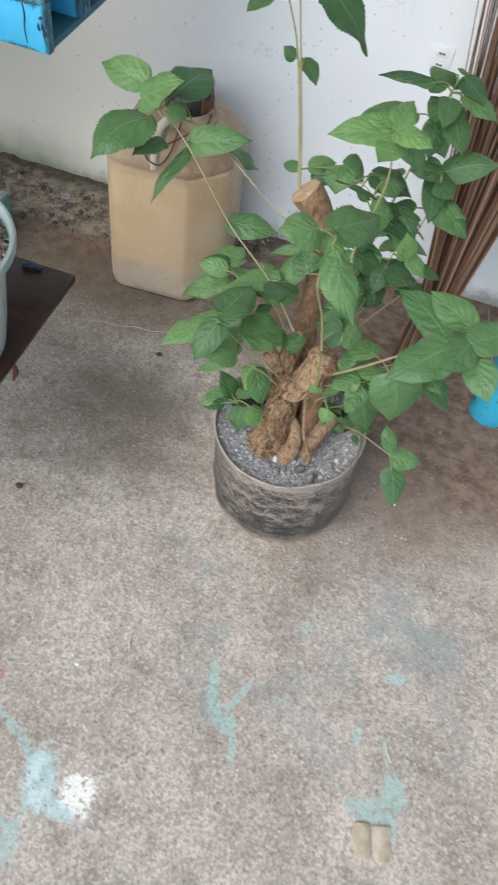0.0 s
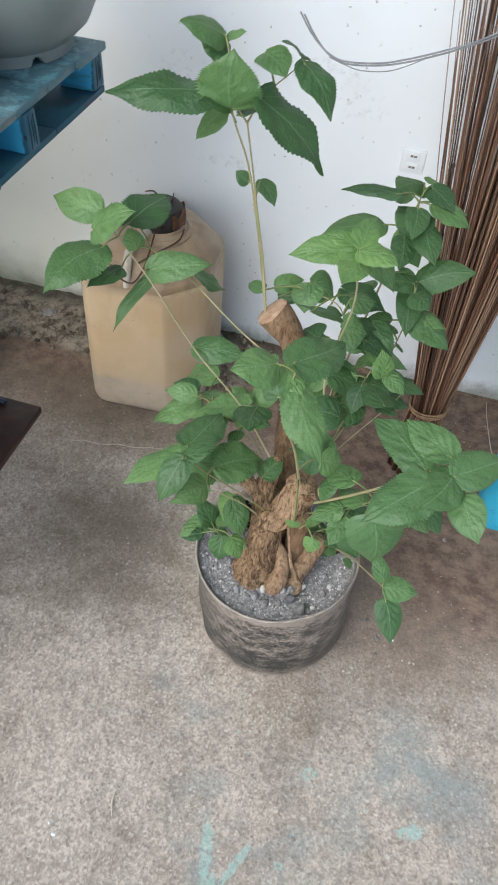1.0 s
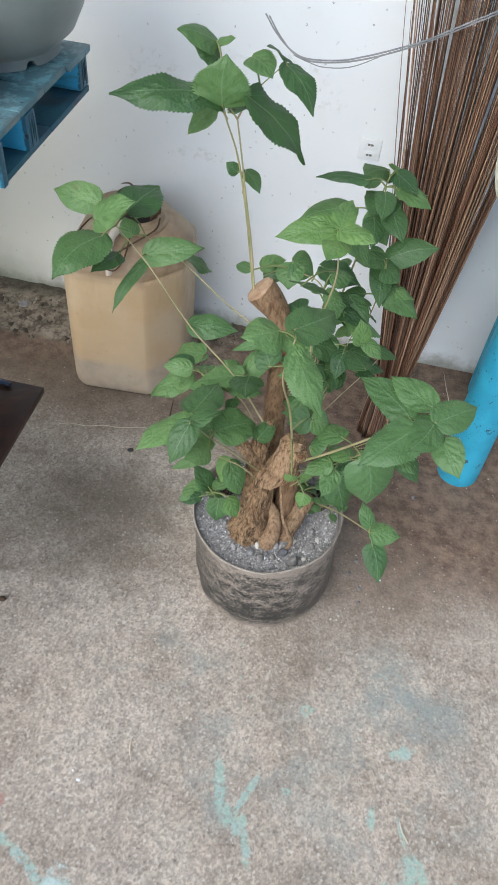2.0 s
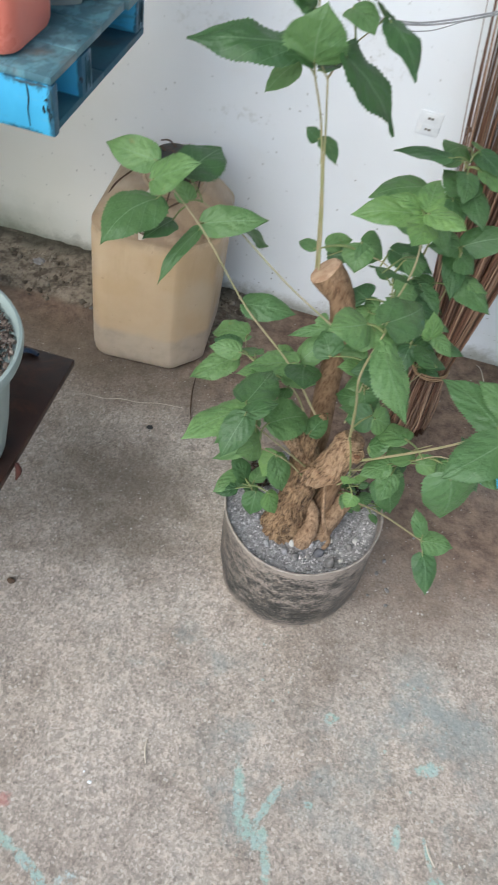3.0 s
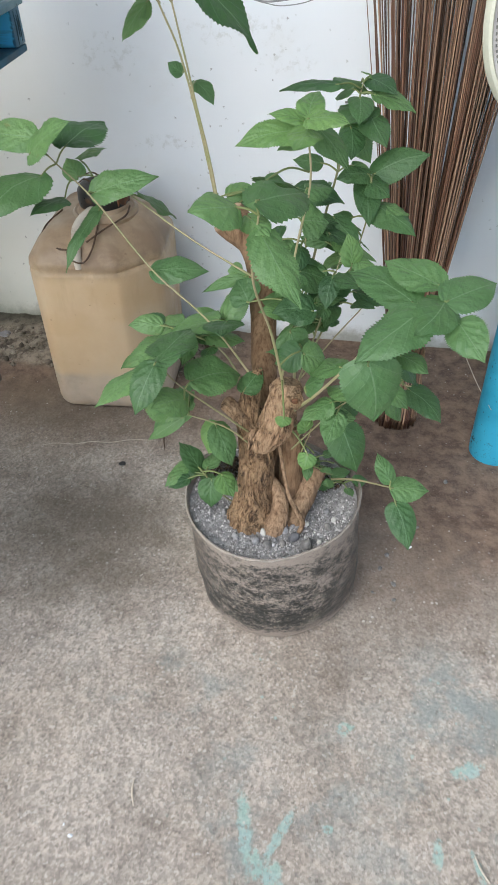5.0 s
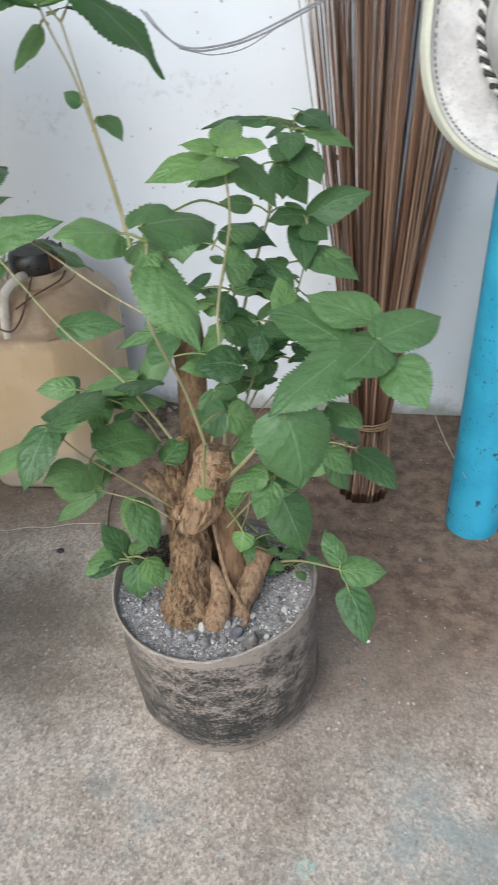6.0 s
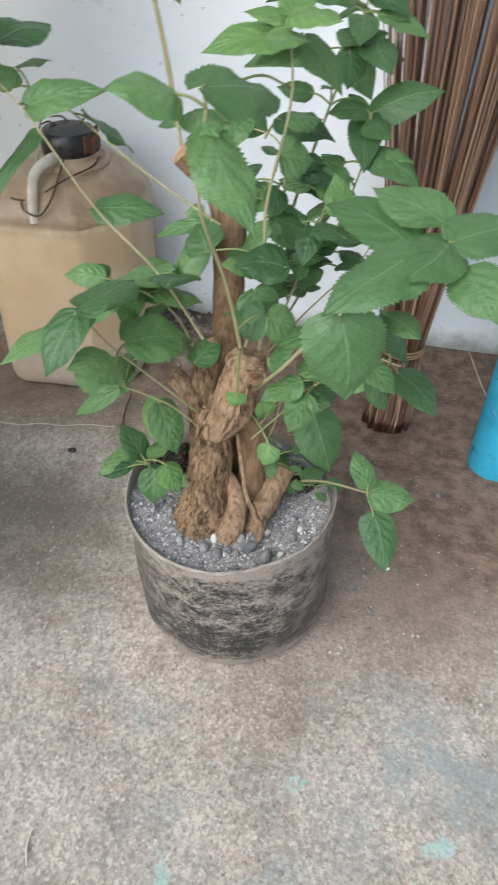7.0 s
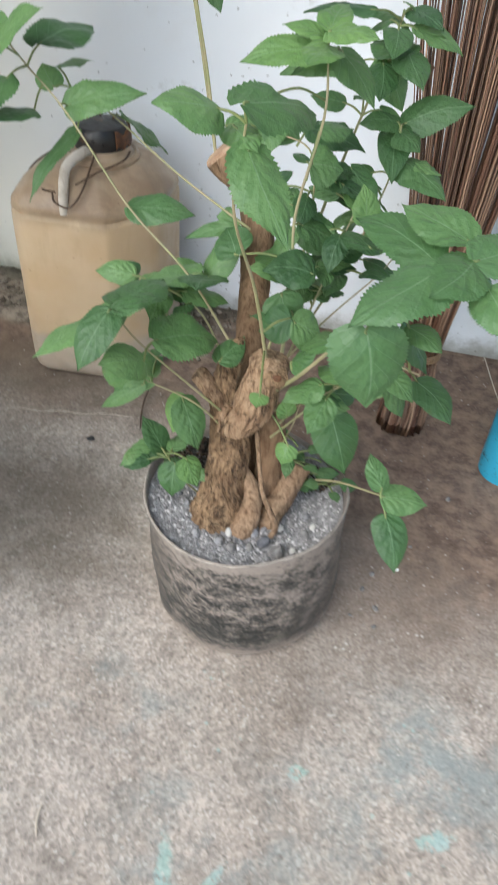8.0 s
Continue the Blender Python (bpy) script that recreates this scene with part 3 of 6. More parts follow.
def gnarl(bm, pts, radii, seg=64, furrow=0.15, lump=0.12):
    """A woody bar along a line: its skin runs in long furrows and ridges over slow lumps."""
    pts = [Vector(q) for q in pts]
    n, rings, side, run = len(pts), [], None, 0.0
    shift = Vector((pts[0].x * 40, pts[0].y * 40, pts[0].z * 40))
    for i, p in enumerate(pts):
        d = (pts[min(i + 1, n - 1)] - pts[max(i - 1, 0)]).normalized()
        run += (p - pts[max(i - 1, 0)]).length
        side = (side - d * side.dot(d)).normalized() if side else d.orthogonal().normalized()
        up = d.cross(side)
        f = i / (n - 1) * (len(radii) - 1)
        k = min(int(f), len(radii) - 2)
        r = radii[k] + (radii[k + 1] - radii[k]) * (f - k)
        ring = []
        for j in range(seg):
            a = 2 * math.pi * j / seg
            ca, sa = math.cos(a), math.sin(a)
            wind = a + 9.0 * run + 0.9 * noise.noise(shift + Vector((ca, sa, run * 26)))
            cw, sw = math.cos(wind), math.sin(wind)
            ridge = 1 - 2.2 * abs(noise.noise(shift + Vector((cw * 3.2, sw * 3.2, run * 13))))
            fine = 1 - 2.2 * abs(noise.noise(shift + Vector((cw * 8.5, sw * 8.5, run * 55 + 7))))
            slow = noise.noise(shift + Vector((ca * 1.1, sa * 1.1, run * 30 + 3)))
            ring.append(p + (side * ca + up * sa) * r * (1 + furrow * (0.6 * (ridge - 0.5) + 0.45 * (fine - 0.5)) + lump * slow))
        rings.append(ring)
    return loft(bm, rings)


# ---- setting ----
def build_setting():
    # floor slab: one sheet, a little uneven, rougher along the wall
    bm = bmesh.new()
    xs = [-3.0, -2.2, -1.6, -1.25] + [-1.05 + 0.02 * i for i in range(100)] + [1.1, 1.6, 2.3, 3.0]
    ys = [-2.5, -1.6, -1.0, -0.5, -0.2] + [0.0 + 0.02 * i for i in range(75)] + [1.5, 1.56]
    rows = []
    for y in ys:
        row = []
        for x in xs:
            h = 0.0012 * noise.noise(Vector((x * 9, y * 9, 0)))
            k = max(0.0, min(1.0, (y + 0.03 * noise.noise(Vector((x * 8, y * 8, 3))) - 1.27) / 0.05)) * max(0.0, min(1.0, (-0.08 - x) / 0.2))
            h += k * (0.008 + 0.012 * noise.noise(Vector((x * 20, y * 20, 5))) + 0.009 * noise.noise(Vector((x * 48, y * 48, 9))))
            row.append(bm.verts.new((x, y, h)))
        rows.append(row)
    for a, b in zip(rows, rows[1:]):
        for i in range(len(xs) - 1):
            bm.faces.new((a[i], a[i + 1], b[i + 1], b[i]))
    tagged(part("floor", bm, CONCRETE), "worn concrete porch floor with specks of old turquoise paint", "floor", kind="structure")
    bm = bmesh.new()
    box(bm, -40, 40, -60, -2.5, -0.06, -0.02)
    tagged(part("ground", bm, EARTH, smooth=False), "bare earth yard beyond the porch", "ground", kind="structure")
    bm = bmesh.new()
    box(bm, -3.0, 3.0, WALL_Y, WALL_Y + 0.15, -0.05, 2.6)
    tagged(part("wall_north", bm, WALL, smooth=False), "white painted wall with fly specks and grime at its foot", "wall", kind="structure")
    # Side walls and roof are unseen, added to enclose the space and shape light.
    for name, x0, x1 in (("wall_west", -2.75, -2.60), ("wall_east", 3.0, 3.15)):
        bm = bmesh.new()
        box(bm, x0, x1, -0.5, WALL_Y - 0.001, -0.05, 2.6)
        tagged(part(name, bm, WALL, smooth=False), "white side wall, unseen, added to enclose the space", "wall", kind="structure")
    bm = bmesh.new()
    box(bm, -3.15, 3.15, -0.1, WALL_Y + 0.15, 2.602, 2.66)
    tagged(part("ceiling", bm, ROOFING, smooth=False), "grey roof over the floor, unseen, added to shape the light", "ceiling", kind="structure")


WALL_Y = 1.489
build_setting()


# ---- potted plant ----
def build_pot():
    cx, cy = 0.0205, 0.781
    plant = thing("potted_plant", (cx, cy, 0.0), "leafy green shrub with gnarled trunk in a mottled grey bag", "potted plant")

    def wob(a, z):
        low = max(0.0, 1 - z / 0.06)
        return 0.010 * math.sin(2 * a + 0.6) + 0.007 * math.sin(5 * a + z * 30) + 0.006 * math.sin(9 * a - z * 55) * (1 if z < 0.17 else 0.4) + low * (0.022 * math.sin(3 * a + 1.1) + 0.012 * math.sin(7 * a))

    def lean(z):
        """Sideways offset of the foot from the rim, fitted to the camera's view."""
        return 0.0096 * (1 - z / 0.206)

    bm = bmesh.new()
    prof = [(0.001, 0.002), (0.085, 0.001), (0.102, 0.0012), (0.1085, 0.0035), (0.1130, 0.008), (0.1168, 0.016), (0.1198, 0.028), (0.1217, 0.045), (0.1230, 0.07), (0.1240, 0.10), (0.1244, 0.14), (0.1247, 0.17), (0.1250, 0.192),
            (0.1256, 0.202), (0.1250, 0.2065), (0.1234, 0.203), (0.122, 0.194), (0.121, 0.176), (0.001, 0.170)]
    lathe(bm, cx, cy, prof, 96, wob)
    for v in bm.verts:
        a = math.atan2(v.co.y - cy, v.co.x - cx)
        if v.co.z > 0.16:
            v.co.z += 0.005 * math.sin(a * 2 + 2.4) + 0.0025 * math.sin(a * 5)
        v.co += Vector((math.cos(a), math.sin(a), 0)) * 0.0022 * noise.noise(Vector((v.co.x * 30, v.co.y * 30, v.co.z * 45))) * (v.co.z < 0.19)
        v.co.x += lean(v.co.z)
    part("nursery_bag", bm, BAG, plant, "thin plastic bag with a pale rolled rim, rubbed black in bands")
    # pale rolled rim
    bm = bmesh.new()
    ring = []
    for i in range(97):
        a = 2 * math.pi * i / 96
        r = 0.1253 * (1 + wob(a, 0.204))
        ring.append((cx + r * math.cos(a), cy + r * math.sin(a), 0.2035 + 0.005 * math.sin(a * 2 + 2.4) + 0.0025 * math.sin(a * 5) + 0.0008 * math.sin(a * 23)))
    tube(bm, ring, [0.0018], 8, 0.45, 60)
    part("bag_rim", bm, RIM, plant, "pale folded rim")
    # grit
    rng = random.Random(4)
    bm = bmesh.new()

    def soil_z(x, y):
        return 0.184 + 0.008 * min(1.0, math.hypot(x, y) / 0.12) ** 3 + 0.006 * math.exp(-((x + 0.02) ** 2 + (y + 0.02) ** 2) / 0.003) + 0.005 * noise.noise(Vector((x * 30, y * 30, 1))) + 0.003 * noise.noise(Vector((x * 110, y * 110, 4)))

    rings = []
    for k in range(26):
        r = 0.1225 * (1 - k / 26)
        rings.append([(cx + r * math.cos(2 * math.pi * i / 72), cy + r * math.sin(2 * math.pi * i / 72), soil_z(r * math.cos(2 * math.pi * i / 72), r * math.sin(2 * math.pi * i / 72))) for i in range(72)])
    loft(bm, rings, False, True)
    part("soil", bm, SOIL, plant, "grey gritty soil")
    bm = bmesh.new()
    for _ in range(5600):
        a, r = rng.uniform(0, 2 * math.pi), 0.119 * math.sqrt(rng.random())
        s = rng.choice((0.0008, 0.0010, 0.0012, 0.0015, 0.0018, 0.0022, 0.0030))
        x, y = r * math.cos(a), r * math.sin(a)
        z = soil_z(x, y) + 0.0003
        m = Matrix.Translation((cx + x, cy + y, z)) @ Euler([rng.uniform(0, 6) for _ in range(3)]).to_matrix().to_4x4() @ Matrix.Diagonal((s, s * rng.uniform(0.6, 1), s * rng.uniform(0.5, 0.9), 1))
        vs = [bm.verts.new(m @ Vector(q)) for q in ((1, 0, 0.2), (0.2, 1, 0), (-1, 0.2, 0), (0, -1, 0.1), (0.1, 0, 1), (0, 0.1, -1))]
        for i, j, k in ((0, 1, 4), (1, 2, 4), (2, 3, 4), (3, 0, 4), (1, 0, 5), (2, 1, 5), (3, 2, 5), (0, 3, 5)):
            bm.faces.new((vs[i], vs[j], vs[k]))
    tagged(part("grit", bm, GRIT, plant, "loose grey and pale grit", smooth=False), kind="stuff")
    bm = bmesh.new()
    for k in range(1000):
        a, r = rng.uniform(0, 2 * math.pi), math.sqrt(rng.random())
        hx, hy, wx, wy = (-0.063, 0.835, 0.040, 0.030) if k < 420 else (0.070, 0.836, 0.055, 0.028)
        x, y, s = hx + wx * r * math.cos(a), hy + wy * r * math.sin(a), rng.uniform(0.0015, 0.0045)
        if math.hypot(x - cx, y - cy) > 0.117:
            continue
        m = Matrix.Translation((x, y, soil_z(x - cx, y - cy) + 0.010 * (1 - r) + rng.uniform(0, 0.003))) @ Euler([rng.uniform(0, 6) for _ in range(3)]).to_matrix().to_4x4() @ Matrix.Diagonal((s, s * rng.uniform(0.4, 1), s * rng.uniform(0.3, 0.8), 1))
        vs = [bm.verts.new(m @ Vector(q)) for q in ((1, 0, 0.2), (0.2, 1, 0), (-1, 0.2, 0), (0, -1, 0.1), (0.1, 0, 1), (0, 0.1, -1))]
        for i, j, k in ((0, 1, 4), (1, 2, 4), (2, 3, 4), (3, 0, 4), (1, 0, 5), (2, 1, 5), (3, 2, 5), (0, 3, 5)):
            bm.faces.new((vs[i], vs[j], vs[k]))
    tagged(part("humus", bm, HUMUS, plant, "heap of dark crumbly humus", smooth=False), kind="stuff")
    for px, py, s, mat in ((0.060, 0.712, 0.0100, SLATE), (0.046, 0.722, 0.0065, GRAVEL), (0.008, 0.700, 0.0085, GRAVEL), (0.016, 0.716, 0.0060, CHALK), (0.075, 0.742, 0.0048, CHALK), (0.079, 0.698, 0.0120, PEBBLE), (0.096, 0.708, 0.0042, CHALK), (0.028, 0.692, 0.0080, PEBBLE), (0.046, 0.700, 0.0055, PEBBLE), (-0.020, 0.702, 0.0060, GRAVEL), (0.105, 0.735, 0.0060, PEBBLE),
                           (0.055, 0.731, 0.0048, GRAVEL), (0.100, 0.770, 0.0050, GRAVEL), (-0.045, 0.744, 0.0055, GRAVEL), (0.087, 0.728, 0.0035, CHALK), (0.034, 0.704, 0.0042, GRAVEL), (-0.060, 0.762, 0.0045, SLATE), (0.112, 0.752, 0.0048, CHALK)):
        bm = bmesh.new()
        m = Matrix.Translation((px, py, soil_z(px - cx, py - cy) + s * 0.28)) @ Euler((s * 90, s * 60, s * 900)).to_matrix().to_4x4() @ Matrix.Diagonal((s, s * 0.8, s * 0.66, 1))
        bmesh.ops.create_icosphere(bm, subdivisions=2, radius=1, matrix=m)
        for v in bm.verts:
            v.co += (v.co - m.translation) * 0.5 * noise.noise(v.co * 110)
        part("stone", bm, mat, plant)
    # trunk: a straight furrowed column, a knobbly burl above it, sawn stubs
    bm = bmesh.new()
    gnarl(bm, smooth_line([(-0.007, 0.743, 0.160), (-0.006, 0.743, 0.184), (-0.003, 0.748, 0.205), (0.000, 0.755, 0.245), (0.002, 0.760, 0.290), (0.000, 0.765, 0.335), (-0.003, 0.768, 0.365)], 16), [0.0325, 0.0345, 0.0290, 0.0245, 0.0235, 0.0215, 0.012], 112, 0.17, 0.08)
    gnarl(bm, smooth_line([(0.000, 0.762, 0.32), (-0.006, 0.762, 0.355), (-0.004, 0.766, 0.395), (0.004, 0.770, 0.422), (0.006, 0.771, 0.430)], 9), [0.017, 0.0150, 0.0115, 0.009, 0.004], 48, 0.30, 0.25)
    part("trunk", bm, BARK, plant, "thick tan trunk with ridged, gnarled bark")
    bm = bmesh.new()
    gnarl(bm, smooth_line([(-0.002, 0.755, 0.345), (-0.016, 0.753, 0.364), (-0.028, 0.754, 0.379), (-0.035, 0.755, 0.386), (-0.037, 0.755, 0.388)], 8), [0.0125, 0.0105, 0.0100, 0.0092, 0.0055], 40, 0.20, 0.15)
    part("side_stub", bm, BURL, plant, "short pale sawn side stub")
    bm = bmesh.new()
    gnarl(bm, smooth_line([(0.002, 0.738, 0.342), (0.009, 0.733, 0.344), (0.019, 0.728, 0.353), (0.031, 0.726, 0.376), (0.041, 0.728, 0.405), (0.047, 0.732, 0.432), (0.049, 0.735, 0.443)], 12), [0.004, 0.0130, 0.0188, 0.0205, 0.0195, 0.0190, 0.013], 88, 0.20, 0.16)
    part("burl", bm, BURL, plant, "pale swollen burl with curling bark")
    bm = bmesh.new()
    tube(bm, smooth_line([(0.053, 0.724, 0.424), (0.057, 0.713, 0.431), (0.0582, 0.7105, 0.4328)], 5), [0.0115, 0.0100, 0.0070], 28, 0.55, 95)
    # plates of bark curling off the burl
    way = Vector((0.036, -0.004, 0.10)).normalized()
    for k in range(16):
        a, h = rng.uniform(-2.7, 0.3), rng.uniform(0.0, 1.0)
        c = Vector((0.014, 0.730, 0.345)).lerp(Vector((0.045, 0.734, 0.428)), h) + Vector((math.cos(a), math.sin(a), 0.0)) * (0.0208 if 0.15 < h < 0.8 else 0.016)
        along = (way + Vector([rng.uniform(-0.35, 0.35) for _ in range(3)])).normalized() * rng.uniform(0.008, 0.017)
        out = Vector((math.cos(a), math.sin(a), 0)) * rng.uniform(0.001, 0.005)
        flake = bmesh.new()
        tube(flake, smooth_line([c - along, c + out * 0.3, c + along + out], 4), [0.0022, rng.uniform(0.004, 0.007), rng.uniform(0.0018, 0.004)], 8, 0.5, 140, rng.uniform(0.4, 0.8))
        part("bark_flake", flake, BURL if k % 3 else BARK, plant)
    knot = part("knot", bm, BARK, plant, "pruned knot with a dark heart")
    bm = bmesh.new()
    bmesh.ops.create_icosphere(bm, subdivisions=2, radius=0.0042, matrix=Matrix.Translation((0.0586, 0.7098, 0.4332)) @ Matrix.Diagonal((1.2, 0.5, 0.9, 1)))
    for v in bm.verts:
        v.co += Vector((1, 0, 1)) * 0.0022 * noise.noise(v.co * 260)
    part("knot_hole", bm, RUST, knot)
    for nm, pts, rad in (("root", [(0.027, 0.721, 0.168), (0.030, 0.726, 0.187), (0.036, 0.736, 0.208), (0.033, 0.751, 0.236), (0.010, 0.765, 0.268)], [0.0150, 0.0155, 0.0135, 0.010, 0.004]),
                         ("root", [(0.052, 0.740, 0.168), (0.056, 0.750, 0.188), (0.068, 0.772, 0.212), (0.081, 0.797, 0.246)], [0.0125, 0.0145, 0.0150, 0.0152, 0.0145]),
                         ("root", [(0.061, 0.722, 0.178), (0.067, 0.725, 0.190), (0.070, 0.728, 0.205), (0.061, 0.729, 0.228), (0.049, 0.732, 0.258), (0.034, 0.752, 0.325)], [0.0030, 0.0034, 0.0036, 0.0032, 0.0026, 0.0024]),
                         ("root", [(0.044, 0.784, 0.17), (0.046, 0.782, 0.24), (0.047, 0.778, 0.30), (0.043, 0.770, 0.345)], [0.0175, 0.0165, 0.0155, 0.0145])):
        bm = bmesh.new()
        gnarl(bm, smooth_line(pts, 10), rad, 40, 0.10, 0.12)
        part(nm, bm, BARK_SMOOTH if len(rad) == 4 else BARK_PALE, plant)
    bm = bmesh.new()
    gnarl(bm, smooth_line([(0.012, 0.800, 0.20), (0.010, 0.812, 0.30), (0.002, 0.836, 0.39), (-0.003, 0.860, 0.45), (-0.004, 0.870, 0.49), (-0.008, 0.874, 0.522), (-0.019, 0.875, 0.550), (-0.034, 0.875, 0.568), (-0.046, 0.875, 0.580)], 10), [0.0190, 0.0175, 0.0165, 0.0165, 0.0180, 0.0175, 0.0180, 0.0215, 0.0225], 64, 0.07, 0.10)
    part("upper_trunk", bm, BARK_SMOOTH, plant, "slender brown upper trunk, cut off flat")
    bm = bmesh.new()
    gnarl(bm, [(-0.046, 0.875, 0.580), (-0.0485, 0.875, 0.5825), (-0.0497, 0.875, 0.5838), (-0.0503, 0.875, 0.5845)], [0.0222, 0.0205, 0.0150, 0.005], 48, 0.10, 0.12)
    part("cut_end", bm, CUT, plant, "pale sawn end")
    return plant


SOIL = plain_mat("grey_volcanic_soil", (0.235, 0.222, 0.222), (0.42, 0.402, 0.402), 110, 0.95, 0.4, bump=0.9, dist=0.003)
RIM = plain_mat("pale_bag_rim", (0.27, 0.236, 0.204), (0.36, 0.318, 0.276), 55, 0.75, 0.3, bump=0.4, dirt=(0.13, 0.115, 0.098))
SLATE = plain_mat("dark_grey_stone", (0.085, 0.085, 0.095), (0.15, 0.148, 0.16), 90, 0.85)
CHALK = plain_mat("pale_stone", (0.50, 0.48, 0.45), (0.62, 0.60, 0.56), 90, 0.9)
PEBBLE = plain_mat("grey_pebble", (0.13, 0.122, 0.118), (0.26, 0.245, 0.235), 160, 0.95)


def grit_mat(name, lo, hi, power):
    m = Mat(name, 0.95)
    rnd = m.n("ShaderNodeNewGeometry").outputs["Random Per Island"]
    c = m.mix(m.math("POWER", rnd, power), lo, hi)
    return m.done(m.mix(m.ramp(m.noise(260, 4, 0.7), 0.45, 0.7, 0, 0.5), c, tuple(0.5 * a for a in lo)), 0.95, m.bump(m.noise(400, 3), 0.4, 0.001))


MORTAR = grit_mat("mortar_crumbs", (0.085, 0.066, 0.048), (0.36, 0.31, 0.25), 1.2)
GRIT = grit_mat("grit_grains", (0.190, 0.180, 0.180), (0.70, 0.675, 0.67), 1.8)
HUMUS = grit_mat("dark_humus", (0.018, 0.012, 0.009), (0.10, 0.065, 0.042), 1.6)
PLANT = build_pot()
LEAF_RNG = random.Random(11)
LEAF_SHAPE = ((0.0, 0.12), (0.02, 0.46), (0.06, 0.71), (0.12, 0.88), (0.20, 0.975), (0.30, 1.0), (0.40, 0.985), (0.50, 0.925), (0.60, 0.825), (0.70, 0.675), (0.78, 0.50), (0.85, 0.32), (0.91, 0.175), (0.96, 0.075), (1.0, 0.0))


def leaf_width(u):
    for (a, fa), (b, fb) in zip(LEAF_SHAPE, LEAF_SHAPE[1:]):
        if u <= b:
            return fa + (fb - fa) * (u - a) / (b - a)
    return 0.0


def stem(pts, r, plant=None, material=None):
    bm = bmesh.new()
    tube(bm, smooth_line(pts, 7), [r * 0.68, r * 0.52, r * 0.44, r * 0.36], 8, 0.10, 120)
    return part("stem", bm, material or TWIG, plant or PLANT)


def leaf(node, base, tip, width, roll=None, plant=None, curl=1.0, material=None, flat=False, face=None):
    """One toothed, pointed leaf with its stalk: from the node on the stem to its base, and from there to its tip."""
    rng = LEAF_RNG
    base, tip = Vector(base), Vector(tip)
    axis = tip - base
    length = max(axis.length, 0.012)
    axis.normalize()
    turn = rng.uniform(-10, 10) if flat else rng.uniform(-26, 26) if roll is None else roll
    if face:
        turn, width = 0.0, width * 1.12
    face = Vector(face) if face else Vector((0.02, -0.10, 0.99)) if flat else Vector((0.06, -0.36, 0.93))
    up = (face - axis * face.dot(axis)).normalized()
    up = Matrix.Rotation(radians(turn), 3, axis) @ up
    side = up.cross(axis).normalized()
    rows, cols = 47, 4
    arch, fold, wave, ph = rng.uniform(0.02, 0.10) * curl, rng.uniform(0.0, 0.34), rng.uniform(0.02, 0.06), rng.uniform(0, 6)
    puck, bite, seed = rng.uniform(0.02, 0.05), rng.uniform(0.8, 1.6), rng.uniform(0, 50)
    skew = rng.uniform(-0.06, 0.06)
    bm = bmesh.new()
    uv = bm.loops.layers.uv.new("UVMap")
    grid, co = [], {}
    for i in range(rows):
        u = i / (rows - 1)
        w = leaf_width(u) * width * 0.44
        tooth = 1.0 + (0.048 if i % 2 else -0.038) * bite * rng.uniform(0.6, 1.3) * (1 if 1 < i < rows - 2 else 0)
        line = []
        for j in range(-cols, cols + 1):
            v = j / cols
            k = tooth if abs(j) == cols else 1.0
            back = -0.07 * length * abs(v) ** 1.5 * max(0.0, 1 - u / 0.25)
            lift = arch * length * 4 * u * (1 - u) + fold * w * abs(v) - 0.30 * w * v * v * curl
            lift += wave * length * math.sin(9 * u + ph + (1.7 if v > 0 else 0)) * abs(v) * (1 - u)
            lift += puck * length * noise.noise(Vector((u * 4.5, v * 1.6, seed))) * (0.35 + abs(v))
            lift += 0.008 * length * math.sin(2 * math.pi * (u - 0.21 * abs(v)) * 5.5) * min(1.0, 1.6 * abs(v)) * (1 - u)
            lift -= 0.10 * length * curl * max(0.0, u - 0.75)
            p = base + axis * (u * length + back + (0.005 * length if abs(j) == cols and i % 2 else 0.0)) + side * (w * v * k + skew * length * math.sin(math.pi * u)) + up * lift
            vert = bm.verts.new(p)
            co[vert] = (u, 0.5 + 0.5 * v)
            line.append(vert)
        grid.append(line)
    for a, b in zip(grid, grid[1:]):
        for j in range(2 * cols):
            f = bm.faces.new((a[j], a[j + 1], b[j + 1], b[j]))
            for lp in f.loops:
                lp[uv].uv = co[lp.vert]
    bmesh.ops.remove_doubles(bm, verts=grid[-1], dist=0.0002)
    count = len(bm.faces)
    node = Vector(node)
    if (base - node).length > 0.003:
        midp = node.lerp(base, 0.5) + Vector((0, 0, 0.10 * (base - node).length))
        tube(bm, smooth_line([node, midp, base, base + axis * length * 0.05 + up * arch * length * 0.12], 4), [0.0013, 0.0011, 0.0009], 6)
    bm.faces.ensure_lookup_table()
    for f in bm.faces[count:]:
        f.material_index = 1
    for f in bm.faces:
        f.smooth = True
    ob = new("leaf", bpy.data.meshes.new("leaf"))
    bm.to_mesh(ob.data)
    bm.free()
    ob.data.materials.append(material or LEAF), ob.data.materials.append(STALK)
    ob.parent = plant or PLANT
    ob.matrix_parent_inverse = ob.parent.matrix_basis.inverted()
    return ob


